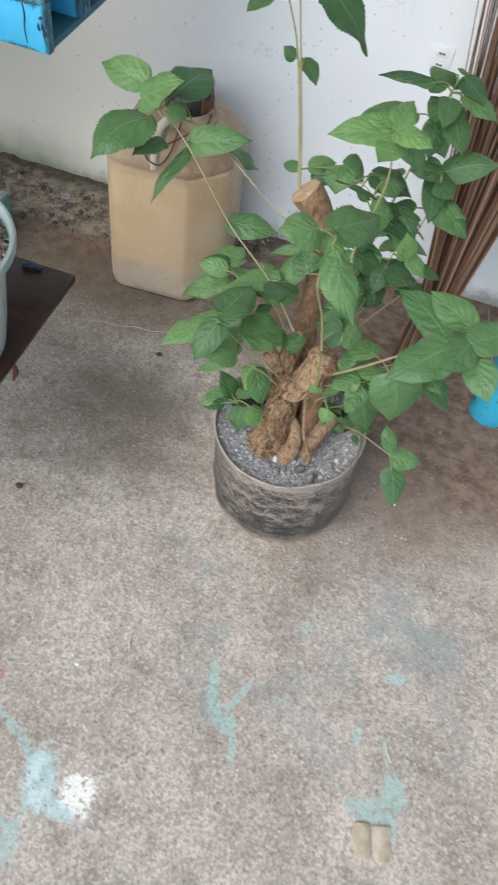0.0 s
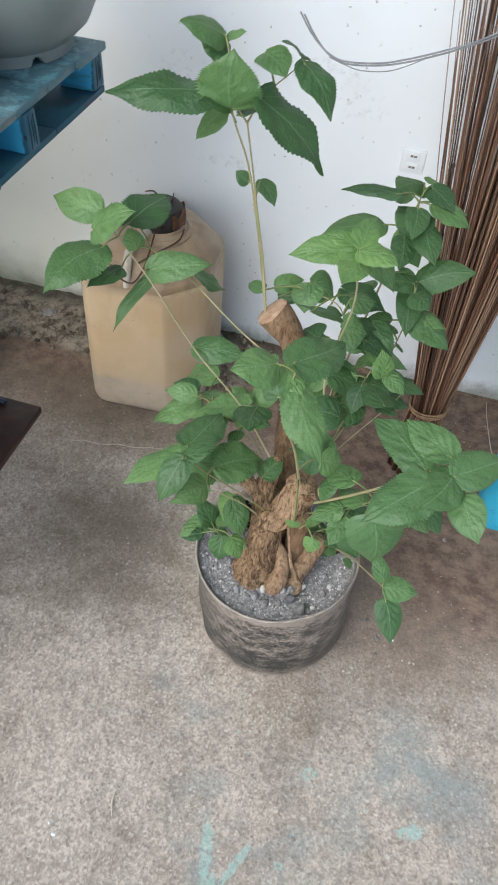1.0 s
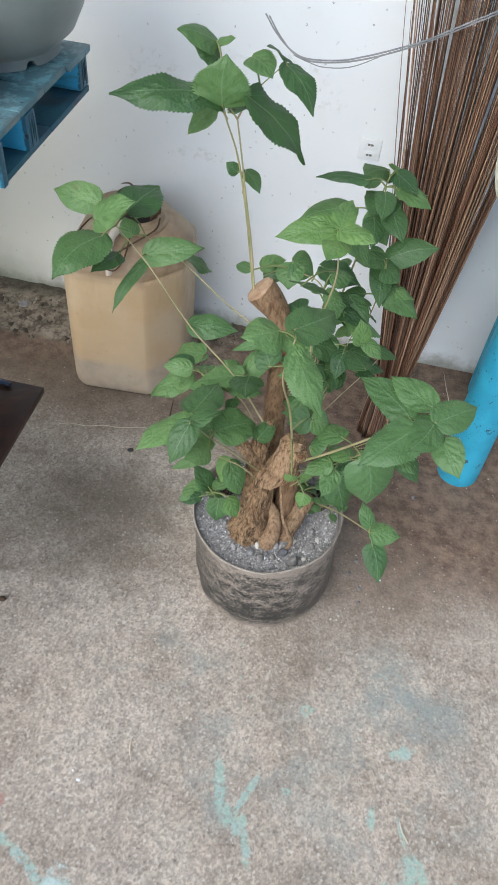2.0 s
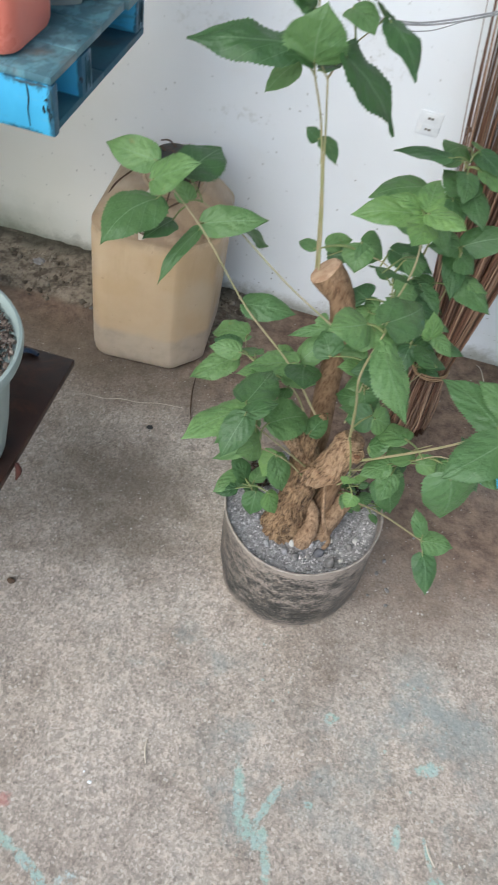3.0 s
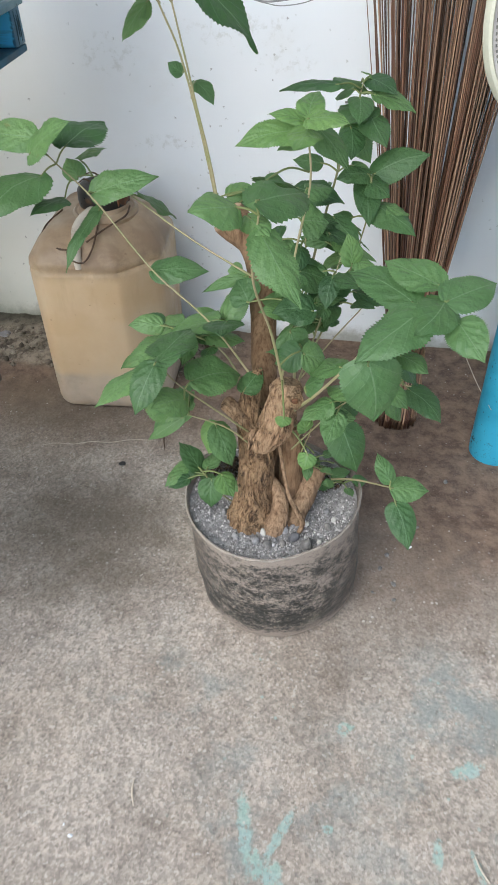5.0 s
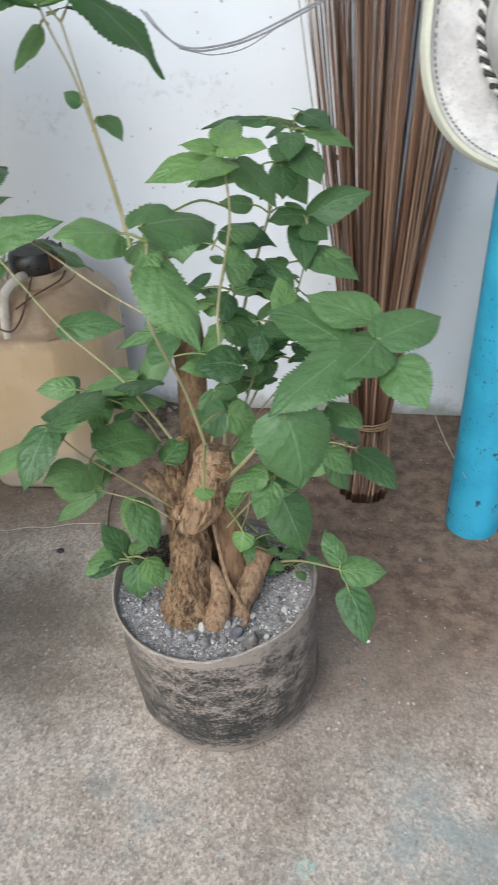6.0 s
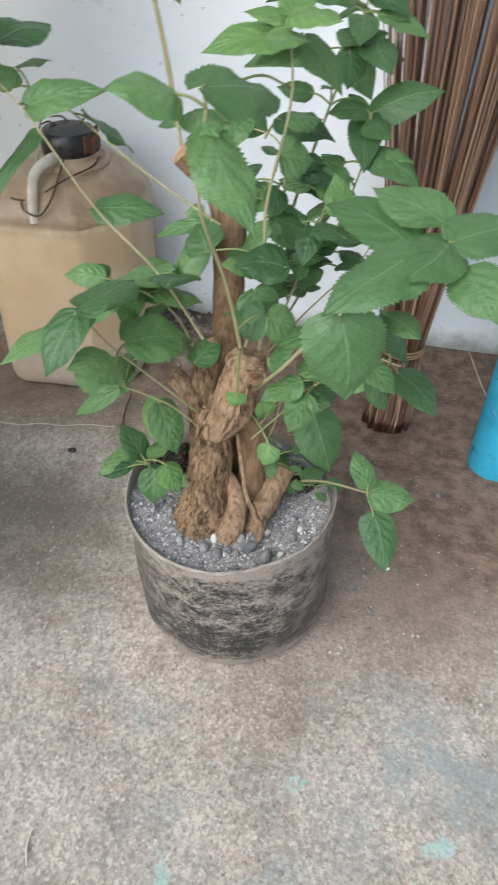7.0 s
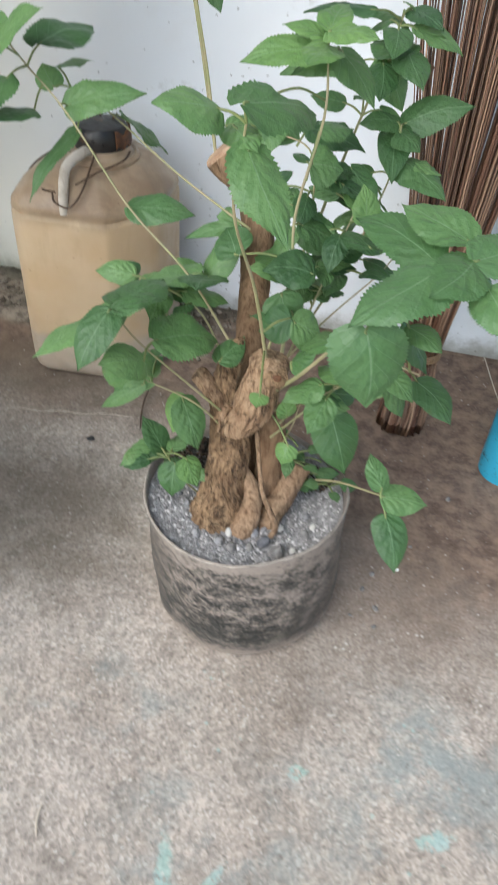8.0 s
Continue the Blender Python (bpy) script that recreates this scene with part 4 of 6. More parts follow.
stem([(0.000, 0.765, 0.420), (-0.060, 0.800, 0.475), (-0.135, 0.829, 0.526), (-0.205, 0.851, 0.604), (-0.260, 0.882, 0.635), (-0.290, 0.900, 0.652)], 0.0022)
stem([(-0.005, 0.835, 0.520), (-0.090, 0.860, 0.555), (-0.178, 0.900, 0.592), (-0.225, 0.905, 0.612)], 0.0021)
stem([(0.000, 0.740, 0.350), (-0.045, 0.715, 0.410), (-0.075, 0.690, 0.460), (-0.090, 0.670, 0.503)], 0.0021)
stem([(0.000, 0.765, 0.380), (-0.040, 0.785, 0.440), (-0.085, 0.800, 0.455), (-0.120, 0.840, 0.430), (-0.140, 0.930, 0.380)], 0.0021)
stem([(0.005, 0.735, 0.330), (-0.030, 0.725, 0.370), (-0.080, 0.715, 0.395)], 0.0021)
stem([(-0.020, 0.765, 0.180), (-0.050, 0.745, 0.230), (-0.072, 0.738, 0.280)], 0.0021)
stem([(0.045, 0.728, 0.430), (0.034, 0.700, 0.530), (0.022, 0.660, 0.620), (0.030, 0.655, 0.688)], 0.0030)
stem([(0.050, 0.765, 0.400), (0.050, 0.800, 0.480), (0.041, 0.830, 0.545), (0.056, 0.850, 0.635), (0.050, 0.867, 0.692)], 0.0031)
stem([(0.045, 0.790, 0.420), (0.058, 0.880, 0.520), (0.078, 0.980, 0.600), (0.092, 1.050, 0.650), (0.100, 1.060, 0.685)], 0.0030)
stem([(0.060, 0.800, 0.420), (0.100, 0.890, 0.490), (0.123, 0.965, 0.560), (0.122, 0.968, 0.600)], 0.0021)
stem([(0.055, 0.722, 0.408), (0.088, 0.700, 0.458), (0.138, 0.657, 0.552), (0.180, 0.645, 0.610), (0.205, 0.655, 0.620)], 0.0032)
stem([(0.050, 0.735, 0.370), (0.100, 0.725, 0.410), (0.155, 0.725, 0.460), (0.190, 0.715, 0.465)], 0.0021)
stem([(0.082, 0.836, 0.184), (0.130, 0.765, 0.262), (0.179, 0.683, 0.335)], 0.0028)
stem([(-0.058, 0.893, 0.555), (-0.078, 0.892, 0.680), (-0.097, 0.897, 0.760), (-0.116, 0.889, 0.820), (-0.125, 0.897, 0.880)], 0.0026)
stem([(-0.052, 0.870, 0.560), (-0.068, 0.890, 0.640), (-0.081, 0.893, 0.705), (-0.090, 0.893, 0.757), (-0.100, 0.893, 0.811)], 0.0026)
stem([(-0.100, 0.893, 0.809), (-0.088, 0.915, 0.832), (-0.062, 0.955, 0.853)], 0.0018)
stem([(-0.100, 0.893, 0.809), (-0.109, 0.891, 0.822), (-0.117, 0.892, 0.834)], 0.0018)
stem([(0.035, 0.775, 0.420), (0.050, 0.850, 0.500), (0.040, 0.910, 0.575), (-0.010, 0.925, 0.590)], 0.0021)
stem([(0.055, 0.780, 0.410), (0.075, 0.830, 0.470), (0.095, 0.870, 0.540)], 0.0021)
stem([(0.052, 0.740, 0.330), (0.085, 0.745, 0.372), (0.122, 0.752, 0.420), (0.150, 0.750, 0.452)], 0.0019)
stem([(0.060, 0.742, 0.350), (0.080, 0.760, 0.372), (0.112, 0.772, 0.392), (0.150, 0.775, 0.412)], 0.0016)
stem([(0.062, 0.770, 0.300), (0.072, 0.765, 0.335), (0.078, 0.758, 0.368), (0.090, 0.745, 0.392)], 0.0015)
stem([(0.050, 0.785, 0.400), (0.090, 0.830, 0.440), (0.130, 0.880, 0.470), (0.150, 0.900, 0.500)], 0.0017)
leaf((-0.284, 0.896, 0.649), (-0.285, 0.888, 0.663), (-0.355, 0.897, 0.664), 0.045, face=(-0.07, -0.68, 0.73))
leaf((-0.272, 0.889, 0.642), (-0.279, 0.856, 0.656), (-0.220, 0.851, 0.699), 0.054, face=(-0.54, -0.49, 0.69))
leaf((-0.260, 0.882, 0.635), (-0.275, 0.864, 0.626), (-0.316, 0.777, 0.604), 0.066, face=(0.06, -0.27, 0.96))
leaf((-0.260, 0.882, 0.635), (-0.245, 0.885, 0.656), (-0.222, 0.967, 0.657), 0.063, face=(0.15, -0.06, 0.99))
leaf((-0.216, 0.857, 0.610), (-0.213, 0.869, 0.606), (-0.133, 0.887, 0.623), 0.042, face=(-0.03, -0.64, 0.77))
leaf((-0.178, 0.900, 0.592), (-0.168, 0.903, 0.589), (-0.134, 0.954, 0.538), 0.034, face=(0.67, 0.25, 0.70))
leaf((-0.206, 0.903, 0.604), (-0.228, 0.914, 0.562), (-0.265, 0.853, 0.501), 0.022, face=(-0.08, -0.68, 0.73))
leaf((-0.238, 0.870, 0.623), (-0.255, 0.875, 0.594), (-0.276, 0.815, 0.598), 0.032, face=(0.19, -0.00, 0.98))
leaf((-0.120, 0.893, 0.845), (-0.138, 0.884, 0.840), (-0.251, 0.860, 0.829), 0.052, face=(0.02, -0.50, 0.86))
leaf((-0.116, 0.889, 0.820), (-0.117, 0.885, 0.826), (-0.114, 0.880, 0.886), 0.070, face=(0.20, -0.90, 0.38))
leaf((-0.102, 0.905, 0.825), (-0.088, 0.893, 0.838), (-0.010, 0.916, 0.756), 0.062, face=(0.73, -0.26, 0.63))
leaf((-0.112, 0.891, 0.808), (-0.141, 0.939, 0.799), (-0.171, 0.925, 0.762), 0.034, face=(-0.42, -0.69, 0.59))
leaf((-0.116, 0.889, 0.820), (-0.123, 0.892, 0.822), (-0.146, 0.865, 0.836), 0.029, face=(0.47, 0.04, 0.88))
leaf((-0.082, 0.930, 0.839), (-0.092, 0.921, 0.873), (-0.062, 0.900, 0.861), 0.040, face=(0.09, -0.38, 0.92))
leaf((-0.123, 0.895, 0.868), (-0.130, 0.909, 0.869), (-0.159, 0.905, 0.880), 0.032, face=(0.38, -0.35, 0.86))
leaf((-0.125, 0.897, 0.880), (-0.134, 0.911, 0.887), (-0.175, 0.889, 0.902), 0.043, face=(0.41, -0.20, 0.89))
leaf((-0.125, 0.897, 0.880), (-0.134, 0.916, 0.883), (-0.112, 0.915, 0.893), 0.018, face=(-0.42, -0.38, 0.83))
leaf((-0.062, 0.955, 0.853), (-0.055, 0.953, 0.862), (-0.077, 0.927, 0.886), 0.034, face=(0.48, 0.35, 0.80))
leaf((-0.062, 0.955, 0.853), (-0.051, 0.928, 0.867), (-0.007, 0.887, 0.832), 0.038, face=(0.30, -0.41, 0.86))
leaf((-0.086, 0.894, 0.712), (-0.095, 0.952, 0.713), (-0.070, 0.936, 0.692), 0.023, face=(0.31, -0.53, 0.79))
leaf((0.028, 0.656, 0.674), (0.033, 0.646, 0.675), (0.077, 0.601, 0.627), 0.043, face=(0.37, -0.49, 0.79))
leaf((0.030, 0.655, 0.688), (0.028, 0.653, 0.702), (0.067, 0.735, 0.674), 0.047, face=(0.55, 0.02, 0.83))
leaf((0.030, 0.655, 0.688), (0.011, 0.652, 0.696), (-0.025, 0.617, 0.707), 0.045, face=(0.44, -0.17, 0.88))
leaf((0.028, 0.656, 0.674), (0.017, 0.669, 0.680), (0.043, 0.639, 0.676), 0.029, face=(-0.08, -0.20, 0.98))
leaf((0.180, 0.645, 0.610), (0.182, 0.623, 0.619), (0.127, 0.577, 0.591), 0.056, face=(-0.24, -0.28, 0.93), material=LEAF_LIT)
leaf((0.200, 0.653, 0.618), (0.204, 0.639, 0.623), (0.177, 0.589, 0.616), 0.042, face=(0.24, -0.26, 0.94))
leaf((0.200, 0.653, 0.618), (0.199, 0.654, 0.628), (0.145, 0.687, 0.635), 0.039, face=(-0.08, -0.33, 0.94))
leaf((0.180, 0.645, 0.610), (0.177, 0.642, 0.615), (0.111, 0.696, 0.615), 0.043, face=(-0.26, -0.31, 0.92))
leaf((0.200, 0.653, 0.618), (0.204, 0.636, 0.623), (0.252, 0.677, 0.623), 0.043, face=(0.24, -0.27, 0.93), material=LEAF_LIT)
leaf((0.200, 0.653, 0.618), (0.216, 0.623, 0.611), (0.240, 0.582, 0.597), 0.037, face=(-0.31, -0.47, 0.82), material=LEAF_LIT)
leaf((0.156, 0.651, 0.580), (0.140, 0.588, 0.583), (0.150, 0.583, 0.518), 0.061, face=(0.35, -0.93, 0.11), material=LEAF_LIT)
leaf((0.080, 0.729, 0.394), (0.114, 0.751, 0.366), (0.139, 0.736, 0.303), 0.051, face=(0.42, -0.84, 0.35), material=LEAF_SHADED)
leaf((0.169, 0.721, 0.462), (0.192, 0.775, 0.415), (0.234, 0.746, 0.391), 0.040, face=(0.26, -0.38, 0.89), material=LEAF_SHADED)
leaf((0.156, 0.651, 0.580), (0.169, 0.627, 0.567), (0.196, 0.605, 0.564), 0.025, face=(-0.09, -0.25, 0.97))
leaf((-0.135, 0.829, 0.526), (-0.140, 0.842, 0.519), (-0.069, 0.850, 0.519), 0.041, face=(0.06, -0.48, 0.87))
leaf((-0.128, 0.876, 0.410), (-0.142, 0.866, 0.399), (-0.198, 0.823, 0.374), 0.046, face=(-0.15, -0.33, 0.93))
leaf((-0.084, 0.678, 0.486), (-0.096, 0.695, 0.492), (-0.077, 0.772, 0.484), 0.054, face=(0.00, 0.10, 1.00))
leaf((-0.084, 0.678, 0.486), (-0.092, 0.690, 0.489), (-0.161, 0.639, 0.459), 0.057, face=(-0.35, -0.07, 0.93))
leaf((-0.090, 0.670, 0.503), (-0.090, 0.663, 0.507), (-0.106, 0.621, 0.466), 0.038, face=(-0.05, -0.68, 0.73))
leaf((-0.060, 0.800, 0.475), (-0.046, 0.821, 0.467), (-0.013, 0.843, 0.507), 0.037, face=(-0.25, -0.75, 0.61))
leaf((-0.060, 0.800, 0.475), (-0.048, 0.803, 0.478), (-0.115, 0.789, 0.460), 0.051, face=(-0.25, -0.04, 0.97))
leaf((-0.048, 0.793, 0.464), (-0.039, 0.803, 0.476), (-0.032, 0.740, 0.499), 0.051, face=(-0.06, 0.32, 0.94))
leaf((-0.060, 0.800, 0.475), (-0.056, 0.829, 0.454), (-0.082, 0.827, 0.479), 0.027, face=(0.64, -0.42, 0.65))
leaf((-0.069, 0.695, 0.450), (-0.064, 0.705, 0.454), (-0.014, 0.759, 0.430), 0.058, face=(0.48, -0.05, 0.87))
leaf((0.000, 0.765, 0.420), (-0.008, 0.740, 0.418), (0.009, 0.776, 0.430), 0.030, face=(0.06, -0.36, 0.93))
leaf((-0.069, 0.695, 0.450), (-0.067, 0.682, 0.445), (-0.088, 0.628, 0.473), 0.041, face=(0.73, 0.07, 0.68))
leaf((-0.068, 0.739, 0.270), (-0.087, 0.759, 0.265), (-0.120, 0.719, 0.257), 0.033, face=(0.10, -0.28, 0.95))
leaf((-0.063, 0.741, 0.260), (-0.058, 0.738, 0.262), (-0.057, 0.722, 0.222), 0.037, face=(0.13, -0.92, 0.36))
leaf((0.179, 0.683, 0.335), (0.182, 0.684, 0.333), (0.228, 0.693, 0.326), 0.035, face=(0.20, -0.35, 0.91))
leaf((0.179, 0.683, 0.335), (0.189, 0.676, 0.314), (0.209, 0.638, 0.275), 0.037, face=(0.22, -0.64, 0.74))
leaf((0.179, 0.683, 0.335), (0.180, 0.689, 0.338), (0.161, 0.716, 0.359), 0.024, face=(0.19, -0.52, 0.83))
leaf((0.050, 0.867, 0.692), (0.039, 0.894, 0.681), (-0.036, 0.882, 0.665), 0.039, face=(-0.07, -0.61, 0.79), material=PALE_LEAF)
leaf((0.050, 0.867, 0.692), (0.050, 0.862, 0.704), (0.097, 0.844, 0.707), 0.034, face=(-0.17, -0.28, 0.94), material=PALE_LEAF)
leaf((0.050, 0.867, 0.692), (0.045, 0.880, 0.695), (0.002, 0.888, 0.700), 0.025, face=(0.04, -0.36, 0.93), material=PALE_LEAF)
leaf((0.050, 0.867, 0.692), (0.050, 0.867, 0.692), (0.041, 0.816, 0.688), 0.040, face=(0.10, -0.11, 0.99), material=PALE_LEAF)
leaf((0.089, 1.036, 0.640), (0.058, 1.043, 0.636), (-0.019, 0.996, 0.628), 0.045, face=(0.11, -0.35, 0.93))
leaf((0.050, 0.867, 0.692), (0.051, 0.869, 0.704), (0.057, 0.925, 0.715), 0.033, face=(0.10, -0.20, 0.97), material=PALE_LEAF)
leaf((0.089, 1.036, 0.640), (0.113, 1.028, 0.655), (0.138, 0.974, 0.636), 0.041, face=(0.04, -0.32, 0.95))
leaf((0.089, 1.036, 0.640), (0.110, 1.014, 0.651), (0.070, 1.072, 0.652), 0.052, face=(-0.12, -0.11, 0.99))
leaf((0.122, 0.967, 0.592), (0.123, 0.993, 0.593), (0.195, 1.008, 0.617), 0.044, face=(-0.09, -0.69, 0.72))
leaf((0.122, 0.967, 0.592), (0.117, 0.988, 0.590), (0.125, 0.920, 0.556), 0.038, face=(0.05, -0.43, 0.90))
leaf((0.123, 0.966, 0.568), (0.130, 0.958, 0.567), (0.185, 0.931, 0.543), 0.050, face=(0.22, -0.35, 0.91))
leaf((0.100, 1.060, 0.685), (0.108, 1.075, 0.686), (0.145, 1.040, 0.678), 0.034, face=(-0.08, -0.33, 0.94))
leaf((0.098, 1.058, 0.678), (0.070, 1.030, 0.691), (-0.005, 1.029, 0.682), 0.022, face=(-0.11, -0.37, 0.92))
leaf((0.100, 1.060, 0.685), (0.095, 1.113, 0.669), (0.064, 1.060, 0.680), 0.048, face=(0.31, 0.02, 0.95))
leaf((-0.225, 0.905, 0.612), (-0.249, 0.930, 0.622), (-0.232, 0.985, 0.618), 0.028)
leaf((-0.225, 0.905, 0.612), (-0.242, 0.900, 0.612), (-0.260, 0.915, 0.630), 0.033)
leaf((-0.016, 0.838, 0.524), (-0.020, 0.840, 0.520), (-0.072, 0.820, 0.505), 0.019)
leaf((-0.026, 0.841, 0.529), (-0.026, 0.845, 0.522), (-0.043, 0.840, 0.526), 0.027)
leaf((-0.140, 0.930, 0.380), (-0.138, 0.950, 0.371), (-0.207, 0.990, 0.317), 0.043)
leaf((-0.090, 0.670, 0.503), (-0.092, 0.665, 0.503), (-0.055, 0.690, 0.513), 0.028)
leaf((-0.074, 0.716, 0.392), (-0.083, 0.760, 0.394), (-0.136, 0.745, 0.336), 0.048)
leaf((-0.042, 0.722, 0.376), (-0.043, 0.725, 0.371), (-0.020, 0.710, 0.317), 0.043)
leaf((-0.074, 0.716, 0.392), (-0.076, 0.720, 0.396), (-0.148, 0.760, 0.377), 0.052)
leaf((-0.080, 0.715, 0.395), (-0.080, 0.710, 0.393), (-0.127, 0.700, 0.358), 0.021)
leaf((-0.067, 0.740, 0.268), (-0.076, 0.750, 0.265), (-0.109, 0.770, 0.296), 0.038)
leaf((-0.069, 0.739, 0.274), (-0.040, 0.725, 0.286), (-0.021, 0.710, 0.261), 0.038, material=PALE_LEAF)
leaf((-0.030, 0.725, 0.370), (-0.040, 0.735, 0.365), (-0.054, 0.720, 0.325), 0.048, material=PALE_LEAF)
leaf((0.052, 0.863, 0.678), (0.052, 0.920, 0.673), (0.009, 0.910, 0.651), 0.038)
leaf((0.052, 0.863, 0.678), (0.055, 0.920, 0.676), (0.098, 0.900, 0.633), 0.043)
leaf((0.088, 1.032, 0.637), (0.086, 1.030, 0.645), (0.119, 1.020, 0.597), 0.050)
leaf((0.122, 0.968, 0.595), (0.118, 0.980, 0.598), (0.076, 0.970, 0.594), 0.040)
leaf((0.122, 0.967, 0.590), (0.122, 0.970, 0.592), (0.147, 0.960, 0.577), 0.050)
leaf((0.054, 0.854, 0.649), (0.018, 0.780, 0.669), (0.038, 0.830, 0.637), 0.057, flat=True)
leaf((0.040, 0.910, 0.575), (0.047, 0.900, 0.610), (0.079, 0.910, 0.607), 0.048, flat=True)
leaf((0.047, 0.837, 0.579), (0.046, 0.870, 0.583), (0.077, 0.880, 0.577), 0.057)
leaf((0.048, 0.865, 0.519), (0.044, 0.860, 0.524), (0.090, 0.860, 0.502), 0.048)
leaf((0.046, 0.831, 0.480), (0.069, 0.800, 0.502), (0.020, 0.790, 0.502), 0.052)
leaf((0.044, 0.887, 0.547), (0.057, 0.900, 0.545), (0.114, 0.910, 0.522), 0.043, flat=True)
leaf((0.045, 0.880, 0.537), (0.036, 0.880, 0.539), (0.013, 0.880, 0.523), 0.048)
leaf((0.048, 0.841, 0.490), (0.059, 0.860, 0.479), (0.106, 0.880, 0.473), 0.043)
leaf((-0.010, 0.925, 0.590), (-0.012, 0.930, 0.600), (0.022, 0.930, 0.583), 0.057)
leaf((-0.010, 0.925, 0.590), (-0.011, 0.930, 0.595), (-0.010, 0.900, 0.571), 0.048)
leaf((-0.010, 0.925, 0.590), (-0.055, 0.920, 0.587), (-0.023, 0.950, 0.587), 0.028)
leaf((-0.010, 0.925, 0.590), (-0.049, 0.920, 0.573), (-0.009, 0.930, 0.584), 0.028)
leaf((-0.010, 0.925, 0.590), (-0.067, 0.900, 0.592), (-0.093, 0.920, 0.583), 0.024)
leaf((0.021, 0.916, 0.581), (0.030, 0.940, 0.593), (0.092, 0.930, 0.580), 0.052)
leaf((0.092, 0.865, 0.531), (0.109, 0.850, 0.539), (0.101, 0.860, 0.575), 0.033, material=PALE_LEAF)
leaf((0.095, 0.870, 0.540), (0.076, 0.890, 0.559), (0.139, 0.900, 0.519), 0.052)
leaf((0.050, 0.800, 0.480), (0.045, 0.770, 0.490), (0.059, 0.760, 0.454), 0.048)
leaf((0.040, 0.714, 0.480), (0.060, 0.740, 0.484), (0.030, 0.740, 0.463), 0.043)
leaf((0.050, 0.791, 0.460), (0.065, 0.740, 0.481), (0.093, 0.750, 0.459), 0.043)
leaf((0.044, 0.887, 0.547), (0.016, 0.880, 0.551), (-0.007, 0.900, 0.546), 0.048)
leaf((0.041, 0.903, 0.566), (0.048, 0.900, 0.570), (0.086, 0.920, 0.555), 0.052)
leaf((0.042, 0.826, 0.537), (0.046, 0.840, 0.532), (0.091, 0.850, 0.509), 0.057)
leaf((0.087, 0.855, 0.514), (0.121, 0.800, 0.539), (0.094, 0.840, 0.535), 0.048)
leaf((0.047, 0.811, 0.504), (-0.010, 0.800, 0.508), (-0.030, 0.830, 0.521), 0.048)
leaf((0.050, 0.787, 0.450), (0.069, 0.760, 0.461), (0.019, 0.750, 0.473), 0.043)
leaf((0.072, 0.712, 0.445), (0.069, 0.720, 0.448), (0.095, 0.720, 0.470), 0.038)
leaf((0.081, 0.729, 0.395), (0.074, 0.700, 0.397), (0.071, 0.700, 0.422), 0.024, material=PALE_LEAF)
leaf((0.042, 0.721, 0.455), (0.053, 0.660, 0.450), (0.050, 0.660, 0.433), 0.021, material=PALE_LEAF)
leaf((0.050, 0.735, 0.370), (0.075, 0.720, 0.342), (0.071, 0.710, 0.322), 0.028, material=PALE_LEAF)
leaf((0.181, 0.718, 0.464), (0.164, 0.690, 0.526), (0.196, 0.700, 0.478), 0.043)
leaf((0.148, 0.725, 0.454), (0.161, 0.730, 0.444), (0.185, 0.730, 0.400), 0.043)
leaf((0.141, 0.725, 0.448), (0.110, 0.720, 0.480), (0.070, 0.760, 0.455), 0.043)
leaf((0.134, 0.725, 0.441), (0.126, 0.720, 0.444), (0.093, 0.740, 0.435), 0.043)
leaf((0.082, 0.836, 0.184), (0.106, 0.830, 0.164), (0.094, 0.830, 0.136), 0.019)
leaf((-0.112, 0.893, 0.815), (-0.104, 0.890, 0.816), (-0.091, 0.930, 0.815), 0.028)
leaf((-0.092, 0.896, 0.740), (-0.096, 0.900, 0.737), (-0.112, 0.900, 0.748), 0.021)


# smaller leaves that crowd the middle of the shrub
def small_leaves(line, count, seed, lo=0.028, hi=0.052):
    rng = random.Random(seed)
    pts = smooth_line(line, 8)
    for _ in range(count):
        node = pts[rng.randrange(len(pts) // 4, len(pts))]
        a = rng.uniform(0, 6.28)
        out = Vector((math.cos(a), math.sin(a) * 0.8, rng.uniform(-0.1, 0.5)))
        base = node + out * rng.uniform(0.010, 0.026)
        length = rng.uniform(lo, hi)
        tip = base + (out + Vector((0, 0, rng.uniform(-0.9, -0.1)))).normalized() * length
        leaf(node, base, tip, length * rng.uniform(0.66, 0.86))


small_leaves([(0.035, 0.775, 0.42), (0.05, 0.85, 0.50), (0.04, 0.91, 0.575)], 15, 21)
small_leaves([(0.055, 0.78, 0.41), (0.075, 0.83, 0.47), (0.095, 0.87, 0.54)], 11, 22)
small_leaves([(0.06, 0.80, 0.42), (0.10, 0.89, 0.49), (0.123, 0.965, 0.56)], 13, 23)
small_leaves([(0.058, 0.88, 0.52), (0.078, 0.98, 0.60), (0.10, 1.06, 0.685)], 12, 24, 0.03, 0.06)
small_leaves([(0.0, 0.765, 0.38), (-0.04, 0.785, 0.44), (-0.085, 0.80, 0.455), (-0.12, 0.84, 0.43)], 9, 25)
small_leaves([(0.05, 0.735, 0.37), (0.10, 0.725, 0.41), (0.155, 0.725, 0.46)], 6, 26, 0.024, 0.045)
small_leaves([(-0.02, 0.765, 0.19), (-0.05, 0.745, 0.23), (-0.072, 0.738, 0.28)], 5, 27, 0.02, 0.036)
small_leaves([(0.055, 0.805, 0.185), (0.085, 0.815, 0.215), (0.105, 0.822, 0.235)], 7, 28, 0.018, 0.032)
small_leaves([(0.060, 0.800, 0.19), (0.068, 0.790, 0.25), (0.078, 0.785, 0.285)], 6, 29, 0.018, 0.030)
